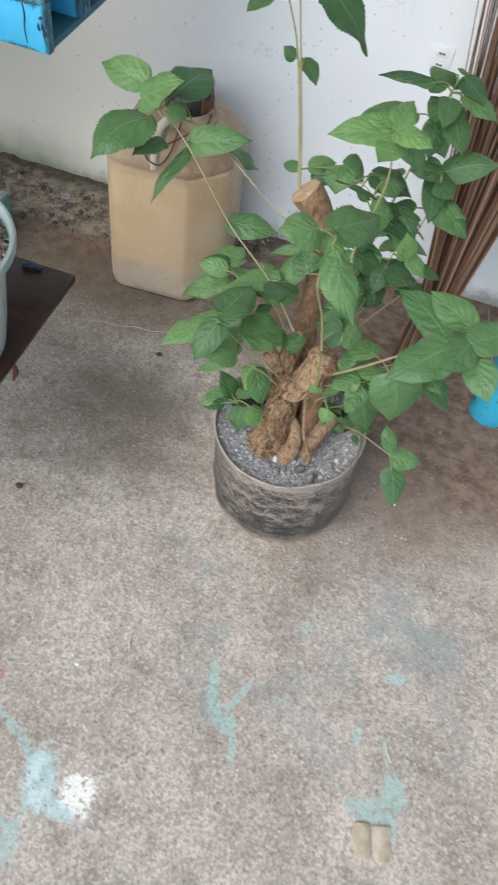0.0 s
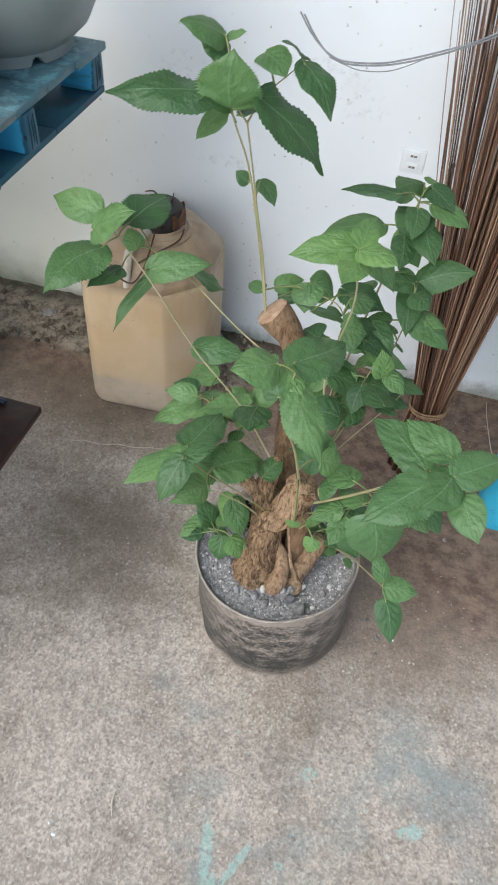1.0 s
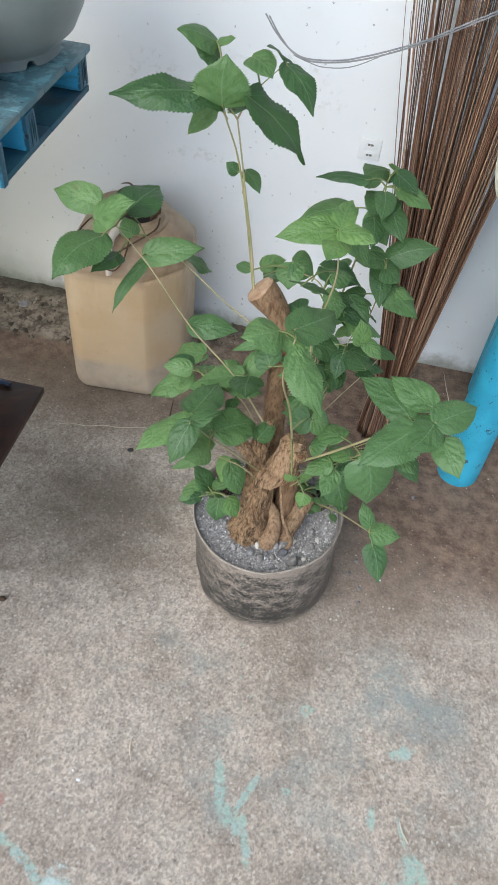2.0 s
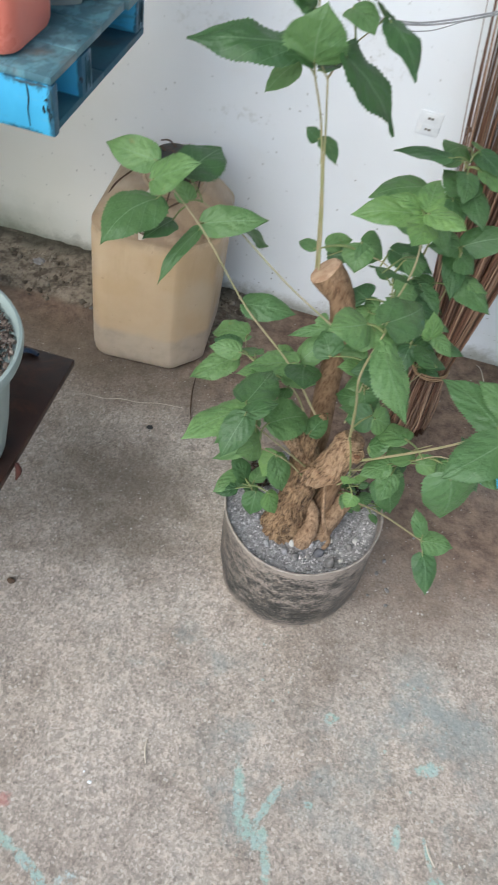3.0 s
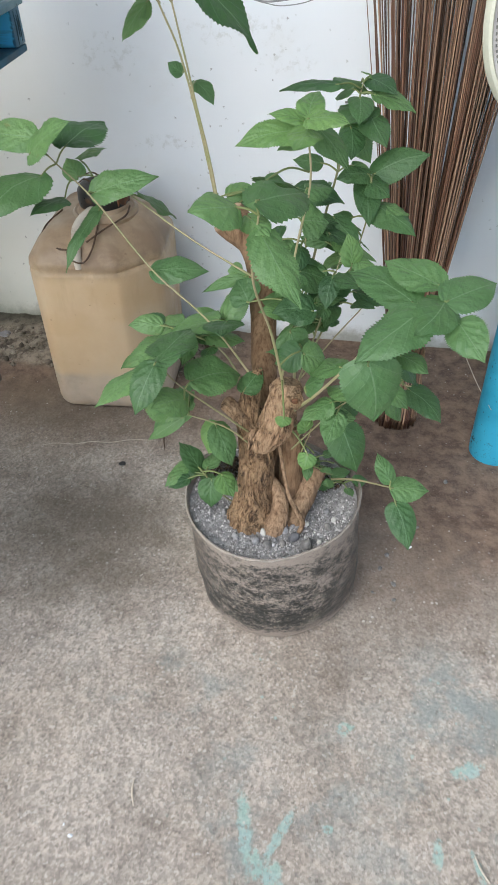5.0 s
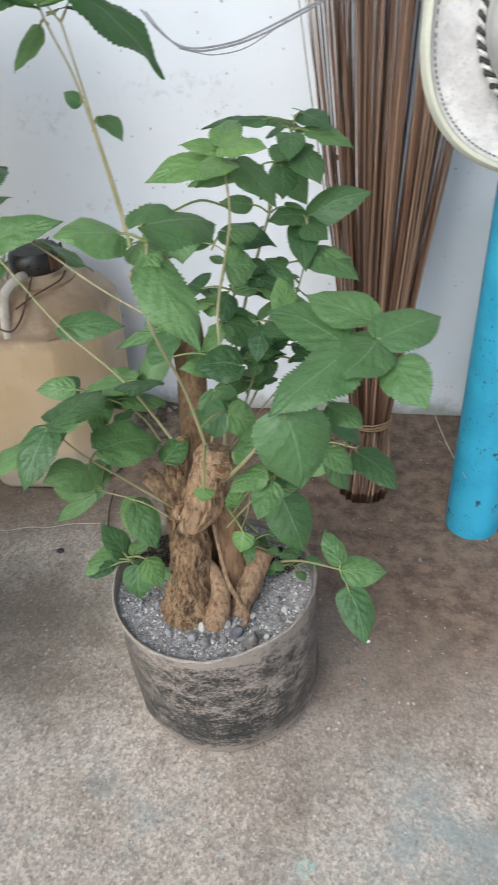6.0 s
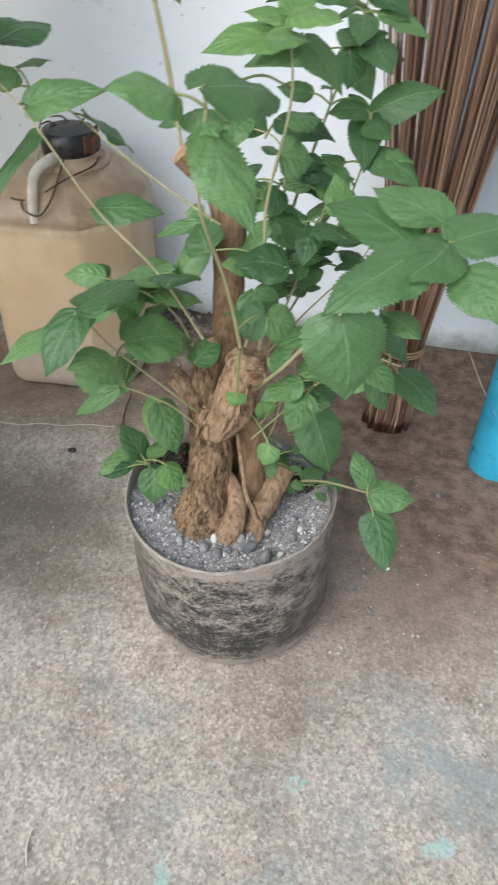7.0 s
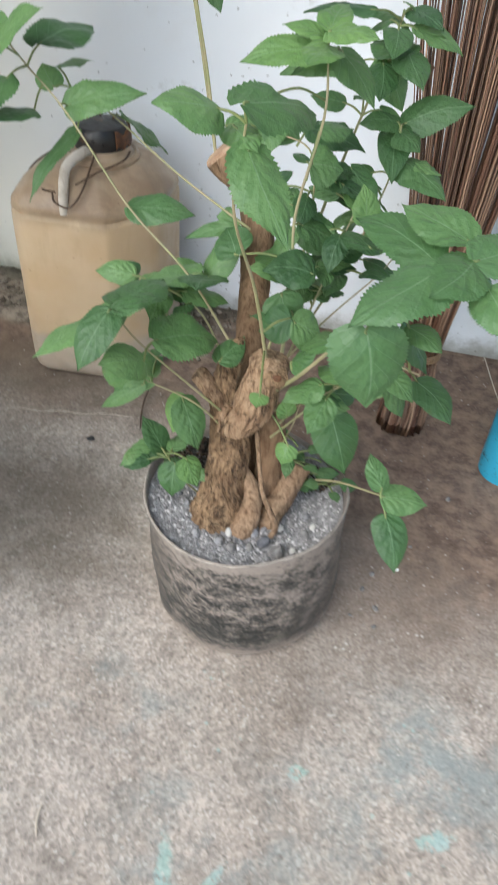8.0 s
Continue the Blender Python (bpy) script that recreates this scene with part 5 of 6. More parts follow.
small_leaves([(0.100, 0.830, 0.185), (0.115, 0.815, 0.205), (0.122, 0.800, 0.215)], 5, 30, 0.014, 0.024)


# ---- jerrycan ----
def build_can():
    cx, cy = -0.385, 1.304
    can = thing("jerrycan", (cx, cy, 0), "dirty tan plastic jerrycan with a black cap, standing against the wall", "jerrycan", turn=4)
    m = pose(cx, cy, 0, -1.2, 0, 4)

    def ring(w, d, c, z, dx=0.0, dy=0.0):
        w, d = w / 2, d / 2
        pts = []
        for sx, sy in ((1, -1), (1, 1), (-1, 1), (-1, -1)):
            k = c * (0.62 if sx < 0 else 1.12)
            a, b = (sx * w, sy * (d - k)), (sx * (w - k), sy * d)
            if sx * sy < 0:
                a, b = b, a
            for t in ((0.0, 0.15, 0.35, 0.65, 0.85, 1.0) if sx < 0 else (0.0, 0.06, 0.14, 0.86, 0.94, 1.0)):
                bulge = (0.22 if sx < 0 else 0.06) * k * (1 - abs(2 * t - 1) ** 3)
                pts.append((a[0] + (b[0] - a[0]) * t + sx * bulge + dx, a[1] + (b[1] - a[1]) * t + sy * bulge + dy, z))
        return [m @ Vector(p) for p in pts]

    bm = bmesh.new()
    spec = [(0.200, 0.236, 0.048, 0.0008), (0.220, 0.256, 0.052, 0.003), (0.230, 0.266, 0.055, 0.010), (0.235, 0.271, 0.057, 0.024), (0.238, 0.273, 0.060, 0.06), (0.240, 0.275, 0.063, 0.15),
            (0.242, 0.277, 0.065, 0.25), (0.243, 0.278, 0.066, 0.303), (0.242, 0.277, 0.066, 0.309), (0.237, 0.272, 0.066, 0.313), (0.242, 0.277, 0.066, 0.318),
            (0.239, 0.273, 0.067, 0.330), (0.204, 0.230, 0.064, 0.358), (0.165, 0.185, 0.055, 0.376), (0.12, 0.13, 0.045, 0.385)]
    loft(bm, [ring(*s) for s in spec])
    body = part("body", bm, CAN, can, "tan plastic body with cut-off corners, a dusty foot and dirty shoulders", crease=1.2)
    bm = bmesh.new()
    c = m @ Vector((0.012, -0.01, 0))
    lathe(bm, c.x, c.y, [(0.060, 0.372), (0.062, 0.384), (0.056, 0.390), (0.052, 0.388), (0.046, 0.392), (0.045, 0.402), (0.001, 0.402)], 40)
    part("neck", bm, CAN, can, "raised ring round the neck")
    bm = bmesh.new()
    lathe(bm, c.x, c.y, [(0.040, 0.398), (0.0455, 0.400), (0.0465, 0.412), (0.045, 0.427), (0.040, 0.434), (0.022, 0.437), (0.001, 0.4375)], 40, lambda a, z: 0.012 * math.sin(20 * a) if z < 0.43 else 0)
    cap = part("cap", bm, BLACK, can, "black screw cap")
    bm = bmesh.new()
    rings = []
    for i in range(15):
        a = radians(-38 + 90 * i / 14)
        lo, hi = 0.404 + 0.004 * math.sin(i * 1.7), 0.428 + 0.005 * math.sin(i * 1.1 + 1)
        rings.append([(c.x + r * math.cos(a), c.y + r * math.sin(a), h) for r, h in ((0.0462, lo), (0.0490, lo + 0.001), (0.0495, (lo + hi) / 2), (0.0482, hi), (0.0455, hi))])
    loft(bm, rings)
    part("wrap", bm, RUST, cap, "torn rusty-brown wrap")
    for k in range(3):
        bm = bmesh.new()
        a = 0.6 + 1.3 * k
        tube(bm, smooth_line([(c.x + 0.02 * math.cos(a), c.y + 0.02 * math.sin(a), 0.437), (c.x + 0.035 * math.cos(a + 0.4), c.y + 0.03 * math.sin(a), 0.4415), (c.x + 0.044 * math.cos(a + 0.7), c.y + 0.044 * math.sin(a + 0.7), 0.437 + 0.004 * k)], 4), [0.0018, 0.0016, 0.0011], 6)
        part("wire_end", bm, CORD, cap)
    bm = bmesh.new()
    tube(bm, smooth_line([m @ Vector(p) for p in ((-0.016, -0.137, 0.322), (-0.017, -0.132, 0.350), (-0.017, -0.110, 0.388), (0.000, -0.078, 0.403), (0.008, -0.052, 0.399))], 6), [0.0075, 0.0085, 0.0085, 0.0075], 12, 0.08, 60, 0.6)
    part("handle", bm, PALE, can, "pale carrying handle")
    for pts in (((-0.070, -0.020, 0.383), (-0.092, -0.060, 0.370), (-0.092, -0.092, 0.357), (-0.058, -0.118, 0.352), (-0.034, -0.124, 0.352)),
                ((-0.036, -0.130, 0.352), (-0.028, -0.142, 0.343), (-0.004, -0.144, 0.338), (0.012, -0.128, 0.358), (0.016, -0.090, 0.385), (0.016, -0.06, 0.402)),
                ((0.0, -0.12, 0.366), (0.03, -0.10, 0.382), (0.06, -0.06, 0.39), (0.06, -0.02, 0.392))):
        bm = bmesh.new()
        tube(bm, smooth_line([m @ Vector(p) for p in pts], 6), [0.0017], 6)
        part("cord", bm, CORD, can, "dark cord tied round the neck")


def build_bud():
    bm = bmesh.new()
    bmesh.ops.create_icosphere(bm, subdivisions=2, radius=0.0026, matrix=Matrix.Translation((0.2110, 0.6462, 0.2722)) @ Euler((0.4, 0.5, 0)).to_matrix().to_4x4() @ Matrix.Diagonal((0.7, 0.6, 1.5, 1)))
    part("bud", bm, PLATE, PLANT, "tiny white bud at a leaf tip")


# ---- stick broom ----
def build_broom():
    bx, by = 0.204, 1.203
    broom = thing("stick_broom", (bx, by, 0), "broom of brown palm midribs standing handle-down against the wall", "broom")
    rng = random.Random(3)
    meshes = []
    for k in range(5):
        bm = bmesh.new()
        bend = rng.uniform(-0.012, 0.012)
        tube(bm, [(bend * math.sin(math.pi * i / 8), 0.4 * bend * math.sin(2 * math.pi * i / 8), i / 8) for i in range(9)], [0.0022, 0.0019, 0.0015, 0.0012, 0.0008], 5)
        me = bpy.data.meshes.new("midrib")
        for f in bm.faces:
            f.smooth = True
        bm.to_mesh(me)
        bm.free()
        me.materials.append(RIB)
        meshes.append(me)
    count = 210
    for i in range(count):
        r, a = math.sqrt((i + 0.5) / count), i * 2.39996
        ca, sa = r * math.cos(a), r * math.sin(a)
        j = rng.uniform(0.85, 1.1)
        foot = Vector((bx - 0.002 + 0.042 * ca, by + 0.013 + 0.036 * sa, rng.uniform(0.002, 0.010)))
        tie = Vector((bx + 0.004 + 0.034 * ca, by + 0.059 + 0.029 * sa, 0.136))
        reach = rng.uniform(0.86, 1.02)
        head = Vector((bx + 0.016 + 0.142 * (ca * j + 0.040 * math.sin(24 * ca)) + rng.uniform(-0.008, 0.008), by + 0.205 + 0.052 * sa * j, 0.82))
        # the upper run leaves from the tie, the short stub below it goes to the floor
        d = (head - tie).normalized()
        for start, direction, length in ((tie - d * 0.004, d, reach * 0.86), (foot, (tie - foot).normalized(), (tie - foot).length)):
            ob = new("midrib", rng.choice(meshes))
            x = direction.orthogonal().normalized()
            x = Matrix.Rotation(rng.uniform(0, 6.28), 3, direction) @ x
            y = direction.cross(x)
            ob.matrix_basis = Matrix(((x.x, y.x, direction.x * length, start.x), (x.y, y.y, direction.y * length, start.y), (x.z, y.z, direction.z * length, start.z), (0, 0, 0, 1)))
            ob.parent = broom
            ob.matrix_parent_inverse = broom.matrix_basis.inverted()
    # a few strays that fan out wide
    for k in range(6):
        foot = Vector((bx - 0.02 + 0.003 * k, by + 0.06, 0.145))
        head = Vector((bx - 0.140 + 0.014 * k + rng.uniform(-0.008, 0.008), by + 0.205 + rng.uniform(-0.02, 0.02), 0.82))
        d = (head - foot).normalized()
        ob = new("midrib", meshes[k % 5])
        x = d.orthogonal().normalized()
        y = d.cross(x)
        length = rng.uniform(0.66, 0.78)
        ob.matrix_basis = Matrix(((x.x * 0.6, y.x * 0.6, d.x * length, foot.x), (x.y * 0.6, y.y * 0.6, d.y * length, foot.y), (x.z * 0.6, y.z * 0.6, d.z * length, foot.z), (0, 0, 0, 1)))
        ob.parent = broom
        ob.matrix_parent_inverse = broom.matrix_basis.inverted()
    bm = bmesh.new()
    for k in range(3):
        ring = []
        for i in range(33):
            a = 2 * math.pi * i / 32
            ring.append((bx + 0.004 + 0.0372 * math.cos(a), by + 0.059 + 0.0322 * math.sin(a), 0.133 + 0.003 * k + 0.003 * math.sin(a + k)))
        tube(bm, ring, [0.0017], 6)
    part("tie", bm, TIE, broom, "rattan binding")


# ---- blue chair with a hat hung on it ----
def build_chair():
    chair = thing("wooden_chair", (0.392, 1.152, 0), "sky-blue painted wooden chair with thick round legs and chipped paint", "chair")

    def post(x, y, h, lean, nm="leg"):
        bm = bmesh.new()
        pts = [(x, y, 0.001), (x, y, 0.006), (x + lean * 0.1, y, 0.1), (x + lean * 0.5, y, h * 0.5), (x + lean, y, h - 0.01), (x + lean, y, h)]
        tube(bm, smooth_line(pts, 4), [0.0425, 0.0445, 0.0435, 0.040, 0.038], 36, 0.015, 9)
        part(nm, bm, STOOL, chair)

    post(0.390, 1.152, 0.80, 0.006)
    post(0.800, 1.152, 0.80, -0.006)
    post(0.452, 1.430, 0.44, 0.0)
    post(0.800, 1.430, 0.44, 0.0)
    for a, b in (((0.40, 1.152, 0.172), (0.80, 1.152, 0.172)), ((0.40, 1.19, 0.25), (0.45, 1.42, 0.25)), ((0.80, 1.19, 0.25), (0.80, 1.40, 0.25)), ((0.40, 1.152, 0.70), (0.80, 1.152, 0.70))):
        bm = bmesh.new()
        tube(bm, [a, Vector(a).lerp(Vector(b), 0.5), b], [0.018], 16, 0.03, 30)
        part("rung", bm, STOOL, chair)
    bm = bmesh.new()
    box(bm, 0.43, 0.83, 1.13, 1.44, 0.441, 0.466, 0.006)
    part("seat", bm, STOOL, chair)


ROPE_G = plain_mat("dark_cord_strand", (0.035, 0.036, 0.034), (0.09, 0.092, 0.085), 60, 0.85)


def build_hat():
    # frame of the hat: brim in its own flat, crown along +z of that frame
    m = Matrix.Translation((0.408, 1.075, 0.772)) @ Euler((radians(74), 0, radians(-6))).to_matrix().to_4x4()
    hat = thing("hat", (0.408, 1.075, 0.772), "dirty white cowboy hat with cord band hung on a chair", "hat")

    def edge(a, k=1.0, drop=0.0):
        ca, sa = math.cos(a), math.sin(a)
        x, y = 0.165 * math.copysign(abs(ca) ** 0.8, ca) * k, 0.155 * math.copysign(abs(sa) ** 0.8, sa) * k
        rise = 0.030 * (abs(math.cos(a)) ** 2) * k ** 3 - 0.006 * k * abs(math.sin(a))
        return m @ Vector((x, y, rise + drop))

    bm = bmesh.new()
    n = 64
    rings = [[edge(2 * math.pi * i / n, k) for i in range(n)] for k in (0.55, 0.65, 0.76, 0.88, 0.97, 1.0)]
    rings += [[edge(2 * math.pi * i / n, k, -0.004) for i in range(n)] for k in (1.0, 0.88, 0.76, 0.65, 0.55)]
    loft(bm, rings + [rings[0]], False, False)
    bmesh.ops.remove_doubles(bm, verts=bm.verts, dist=0.00005)
    part("brim", bm, FELT, hat, "scuffed white brim")
    bm = bmesh.new()
    rings = []
    for r, z in ((0.66, -0.004), (0.64, 0.004), (0.62, 0.02), (0.60, 0.05), (0.57, 0.08), (0.51, 0.105), (0.41, 0.118), (0.26, 0.112), (0.12, 0.102), (0.01, 0.10)):
        rings.append([m @ Vector((0.165 * math.cos(a) * r, 0.158 * math.sin(a) * r, z * (1 - 0.18 * math.cos(a) ** 2 * (r < 0.3)))) for a in [2 * math.pi * i / n for i in range(n)]])
    loft(bm, rings, False, True)
    part("crown", bm, FELT, hat, "creased white crown")
    bm = bmesh.new()
    tube(bm, [edge(2 * math.pi * i / 96, 0.985, 0.001) for i in range(97)], [0.0085], 8, flat=0.55)
    part("binding", bm, TRIM, hat, "cream edge binding")
    bm = bmesh.new()
    for i in range(150):
        a = 2 * math.pi * i / 150
        tube(bm, [edge(a, 0.925, 0.0015), edge(a + 0.022, 0.925, 0.0015)], [0.0011], 5)
    part("stitching", bm, STITCH, hat, "grey stitching along the brim")
    for k in range(3):
        for s, mat, nm in ((0.0, ROPE_W, "band_strand"), (math.pi, ROPE_G, "band_strand")):
            bm = bmesh.new()
            pts = []
            for i in range(361):
                a = 2 * math.pi * i / 360
                tw = 44 * a + s
                rr = 0.645 + 0.016 * math.cos(tw)
                pts.append(m @ Vector((0.165 * rr * math.cos(a), 0.158 * rr * math.sin(a), 0.006 + 0.0085 * k + 0.003 * math.sin(tw))))
            tube(bm, pts, [0.0026], 5)
            part(nm, bm, mat, hat)


# ---- shelf side: pallet, board and pots ----
def build_pallet():
    pal = thing("pallet_shelf", (-0.62, 0.99, 0), "bright blue painted pallet shelf with paint chipped at its edges", "pallet")
    z0, z1 = 0.692, 0.764
    x1 = -0.390
    rng = random.Random(8)
    ys = [0.829, 0.905, 0.985, 1.065, 1.152]
    for i, (a, b) in enumerate(zip(ys, ys[1:])):
        bm = bmesh.new()
        box(bm, -1.35, x1 + rng.uniform(-0.003, 0.003), a + 0.0008, b - 0.0008, z1 - 0.011, z1 - rng.uniform(0, 0.0015), 0.0022)
        part("deck_board", bm, DECK, pal, "weathered greyish-blue deck board")
    for nm, a, b, za, zb, xr in (("front_board", 0.829, 0.842, z0 + 0.001, z1 - 0.0112, x1), ("bottom_board", 0.8425, 0.996, z0, z0 + 0.010, x1 - 0.004), ("bottom_board", 0.997, 1.151, z0, z0 + 0.010, x1 - 0.004)):
        bm = bmesh.new()
        box(bm, -1.35, xr, a, b, za, zb, 0.002)
        part(nm, bm, SHADED_BLUE if nm == "bottom_board" else BLUE, pal)
    # splits and torn splinters at the ends and along the top edge of the front board
    for k in range(26):
        bm = bmesh.new()
        top = k < 18
        x = rng.uniform(-0.62, -0.392) if top else x1 + rng.uniform(-0.012, 0.0)
        l, h = (rng.uniform(0.006, 0.024), rng.uniform(0.0012, 0.0032)) if top else (rng.uniform(0.0014, 0.003), rng.uniform(0.004, 0.016))
        z = z1 - 0.0112 - h if top else rng.uniform(z0 + 0.008, z1 - 0.02)
        tube(bm, [(x - l / 2 if top else x, 0.8284, z if top else z - h / 2), (x, 0.8278, z + rng.uniform(-0.001, 0.001)), (x + l / 2 if top else x, 0.8284, z if top else z + h / 2)], [0.0006, h if top else l, 0.0006], 7, 0.4, 300, 0.5)
        part("splinter", bm, UNDER, pal)
    bm = bmesh.new()
    tube(bm, smooth_line([(-0.421, 0.8286, z1 - 0.013), (-0.4195, 0.8284, z1 - 0.03), (-0.4215, 0.8284, z1 - 0.045), (-0.420, 0.8286, z0 + 0.008)], 4), [0.0007, 0.0012, 0.0008, 0.0004], 6, 0.3, 200)
    part("crack", bm, UNDER, pal)
    for ya, yb, back in ((0.915, 0.945, 0.0), (1.118, 1.150, 0.004)):
        for xa in (x1 - 0.055 - back, -0.80, -1.30):
            bm = bmesh.new()
            box(bm, xa, xa + 0.055, ya, yb, z0 + 0.0105, z1 - 0.0112, 0.003, 0.001, rng)
            block = part("block", bm, BLUE, pal)
            if xa > -0.5:
                for dy, top in ((0.009, 0.0), (0.016, 0.008), (0.021, 0.002)):
                    bm = bmesh.new()
                    xr = xa + 0.0552
                    tube(bm, [(xr, ya + dy, z1 - 0.014 - top), (xr + 0.0003, ya + dy + 0.001, z1 - 0.035), (xr, ya + dy + 0.0005, z0 + 0.014 + top)], [0.0006, 0.0013, 0.0007], 6, 0.4, 300)
                    part("groove", bm, UNDER, block)
    for x in (-1.30, -1.02):
        for y in (0.86, 1.12):
            bm = bmesh.new()
            box(bm, x - 0.022, x + 0.022, y - 0.022, y + 0.022, 0.0, z0 - 0.0005, 0.003)
            part("leg", bm, BLUE, pal)


NOTCHES = (-32, 58, 148, 238)


def build_bowl():
    cx, cy, z = -0.515, 1.085, 0.7645
    pot = thing("bowl_planter", (cx, cy, z), "grey-green plastic bowl planter on the blue pallet", "plant pot")
    bm = bmesh.new()
    lathe(bm, cx, cy, [(0.001, z + 0.012), (0.085, z + 0.012), (0.094, z + 0.012), (0.104, z + 0.016), (0.125, z + 0.035), (0.140, z + 0.065), (0.148, z + 0.10), (0.152, z + 0.135), (0.160, z + 0.150),
                       (0.160, z + 0.160), (0.150, z + 0.160), (0.144, z + 0.13), (0.001, z + 0.125)], 64)
    part("bowl", bm, GREYPOT, pot)
    # foot ring with arched drain notches
    bm = bmesh.new()
    rings = []
    for i in range(145):
        a = 2 * math.pi * i / 144
        near = min(abs((math.degrees(a) - q + 180) % 360 - 180) for q in NOTCHES)
        lift = 0.011 * math.sqrt(max(0.0, 1 - (near / 5.0) ** 2))
        ca, sa = math.cos(a), math.sin(a)
        rings.append([(cx + r * ca, cy + r * sa, h) for r, h in ((0.089, z + lift), (0.1005, z + lift), (0.1015, z + 0.013), (0.1035, z + 0.019), (0.089, z + 0.019))])
    loft(bm, rings, False, False)
    bmesh.ops.remove_doubles(bm, verts=bm.verts, dist=0.00002)
    part("foot", bm, GREYPOT, pot)


def rounded_square(cx, cy, half, corner, z, per=6):
    pts = []
    for q in range(4):
        ox, oy = ((1, 1), (-1, 1), (-1, -1), (1, -1))[q]
        for k in range(per):
            a = math.pi / 2 * (q + k / (per - 1))
            pts.append((cx + ox * (half - corner) + corner * math.cos(a), cy + oy * (half - corner) + corner * math.sin(a), z))
    return pts


def build_salmon():
    cx, cy, z = -0.503, 0.900, 0.7645
    pot = thing("square_planter", (cx, cy, z), "salmon-red square plastic planter on the blue pallet", "plant pot")
    bm = bmesh.new()
    prof = [(0.052, 0.0), (0.060, 0.002), (0.063, 0.010), (0.0645, 0.05), (0.066, 0.088), (0.0675, 0.094), (0.0675, 0.098), (0.064, 0.098), (0.062, 0.085)]
    loft(bm, [rounded_square(cx, cy, h, h * 0.42, z + dz) for h, dz in prof])
    part("planter_body", bm, SALMON, pot)
    bm = bmesh.new()
    loft(bm, [rounded_square(cx, cy, 0.0625, 0.026, z + 0.084), rounded_square(cx, cy, 0.0625, 0.026, z + 0.088)])
    part("soil", bm, MULCH, pot)
    bm = bmesh.new()
    tube(bm, smooth_line([(cx - 0.05, cy - 0.01, z + 0.09), (cx - 0.02, cy - 0.005, z + 0.112), (cx + 0.015, cy, z + 0.118), (cx + 0.042, cy + 0.012, z + 0.108)], 6), [0.018, 0.023, 0.021, 0.016], 14, 0.4, 70)
    part("cutting", bm, CUT, pot, "knobbly pale wooden cutting")


def build_board():
    z = 0.370
    board = thing("plank_shelf", (-0.55, 0.62, 0), "dark stained board on legs with a strip of bluish sheet metal", "shelf")
    bm = bmesh.new()
    box(bm, -0.95, -0.366, 0.540, 0.797, z - 0.012, z, 0.0015)
    part("plank", bm, BOARD, board)
    bm = bmesh.new()
    nx, ny = 60, 26
    grid = [[], []]
    for i in range(nx):
        for j in range(ny):
            x, y = -0.95 + 0.583 * i / (nx - 1), 0.30 + 0.2395 * j / (ny - 1)
            h = 0.006 * noise.noise(Vector((x * 30, y * 30, 2))) + 0.003 * abs(noise.noise(Vector((x * 70, y * 70, 7))))
            zz = z - 0.004 + h * (1 - j / (ny - 1)) - 0.004 * (1 - j / (ny - 1))
            grid[0].append(bm.verts.new((x + 0.003 * noise.noise(Vector((0, y * 40, 0))) * (i == nx - 1), y, zz)))
            grid[1].append(bm.verts.new((x, y, zz - 0.0012)))
    for i in range(nx - 1):
        for j in range(ny - 1):
            q = (i * ny + j, (i + 1) * ny + j, (i + 1) * ny + j + 1, i * ny + j + 1)
            bm.faces.new([grid[0][k] for k in q])
            bm.faces.new([grid[1][k] for k in reversed(q)])
    rim = [i * ny for i in range(nx)] + [(nx - 1) * ny + j for j in range(1, ny)] + [i * ny + ny - 1 for i in range(nx - 2, -1, -1)] + [j for j in range(ny - 2, 0, -1)]
    for a, b in zip(rim, rim[1:] + rim[:1]):
        bm.faces.new((grid[0][b], grid[0][a], grid[1][a], grid[1][b]))
    part("metal_strip", bm, SHEET, board, "creased bluish sheet metal")
    for x in (-0.92, -0.74):
        for y in (0.56, 0.76):
            bm = bmesh.new()
            box(bm, x - 0.02, x + 0.02, y - 0.02, y + 0.02, 0.0, z - 0.0125, 0.002)
            part("leg", bm, BOARD, board)
    bm = bmesh.new()
    tube(bm, smooth_line([(-0.3655, 0.600, z - 0.008), (-0.360, 0.595, z - 0.016), (-0.362, 0.588, z - 0.028)], 4), [0.0035, 0.004, 0.0015], 8, 0.4, 90)
    part("splinter", bm, SPLINT, board, "reddish splinter hanging from the edge")
    clip = thing("plastic_clip", (-0.432, 0.780, z), "small dark blue plastic clip on the board", "clip")
    bm = bmesh.new()
    tube(bm, smooth_line([(-0.446, 0.778, z + 0.004), (-0.436, 0.783, z + 0.006), (-0.425, 0.786, z + 0.004), (-0.416, 0.783, z + 0.004)], 4), [0.004, 0.0038, 0.003], 8, 0.3, 120)
    part("clip_body", bm, CLIP, clip)


CLIP = plain_mat("dark_blue_plastic", (0.015, 0.03, 0.07), (0.03, 0.06, 0.12), 40, 0.4, dirt=(0.03, 0.025, 0.02))


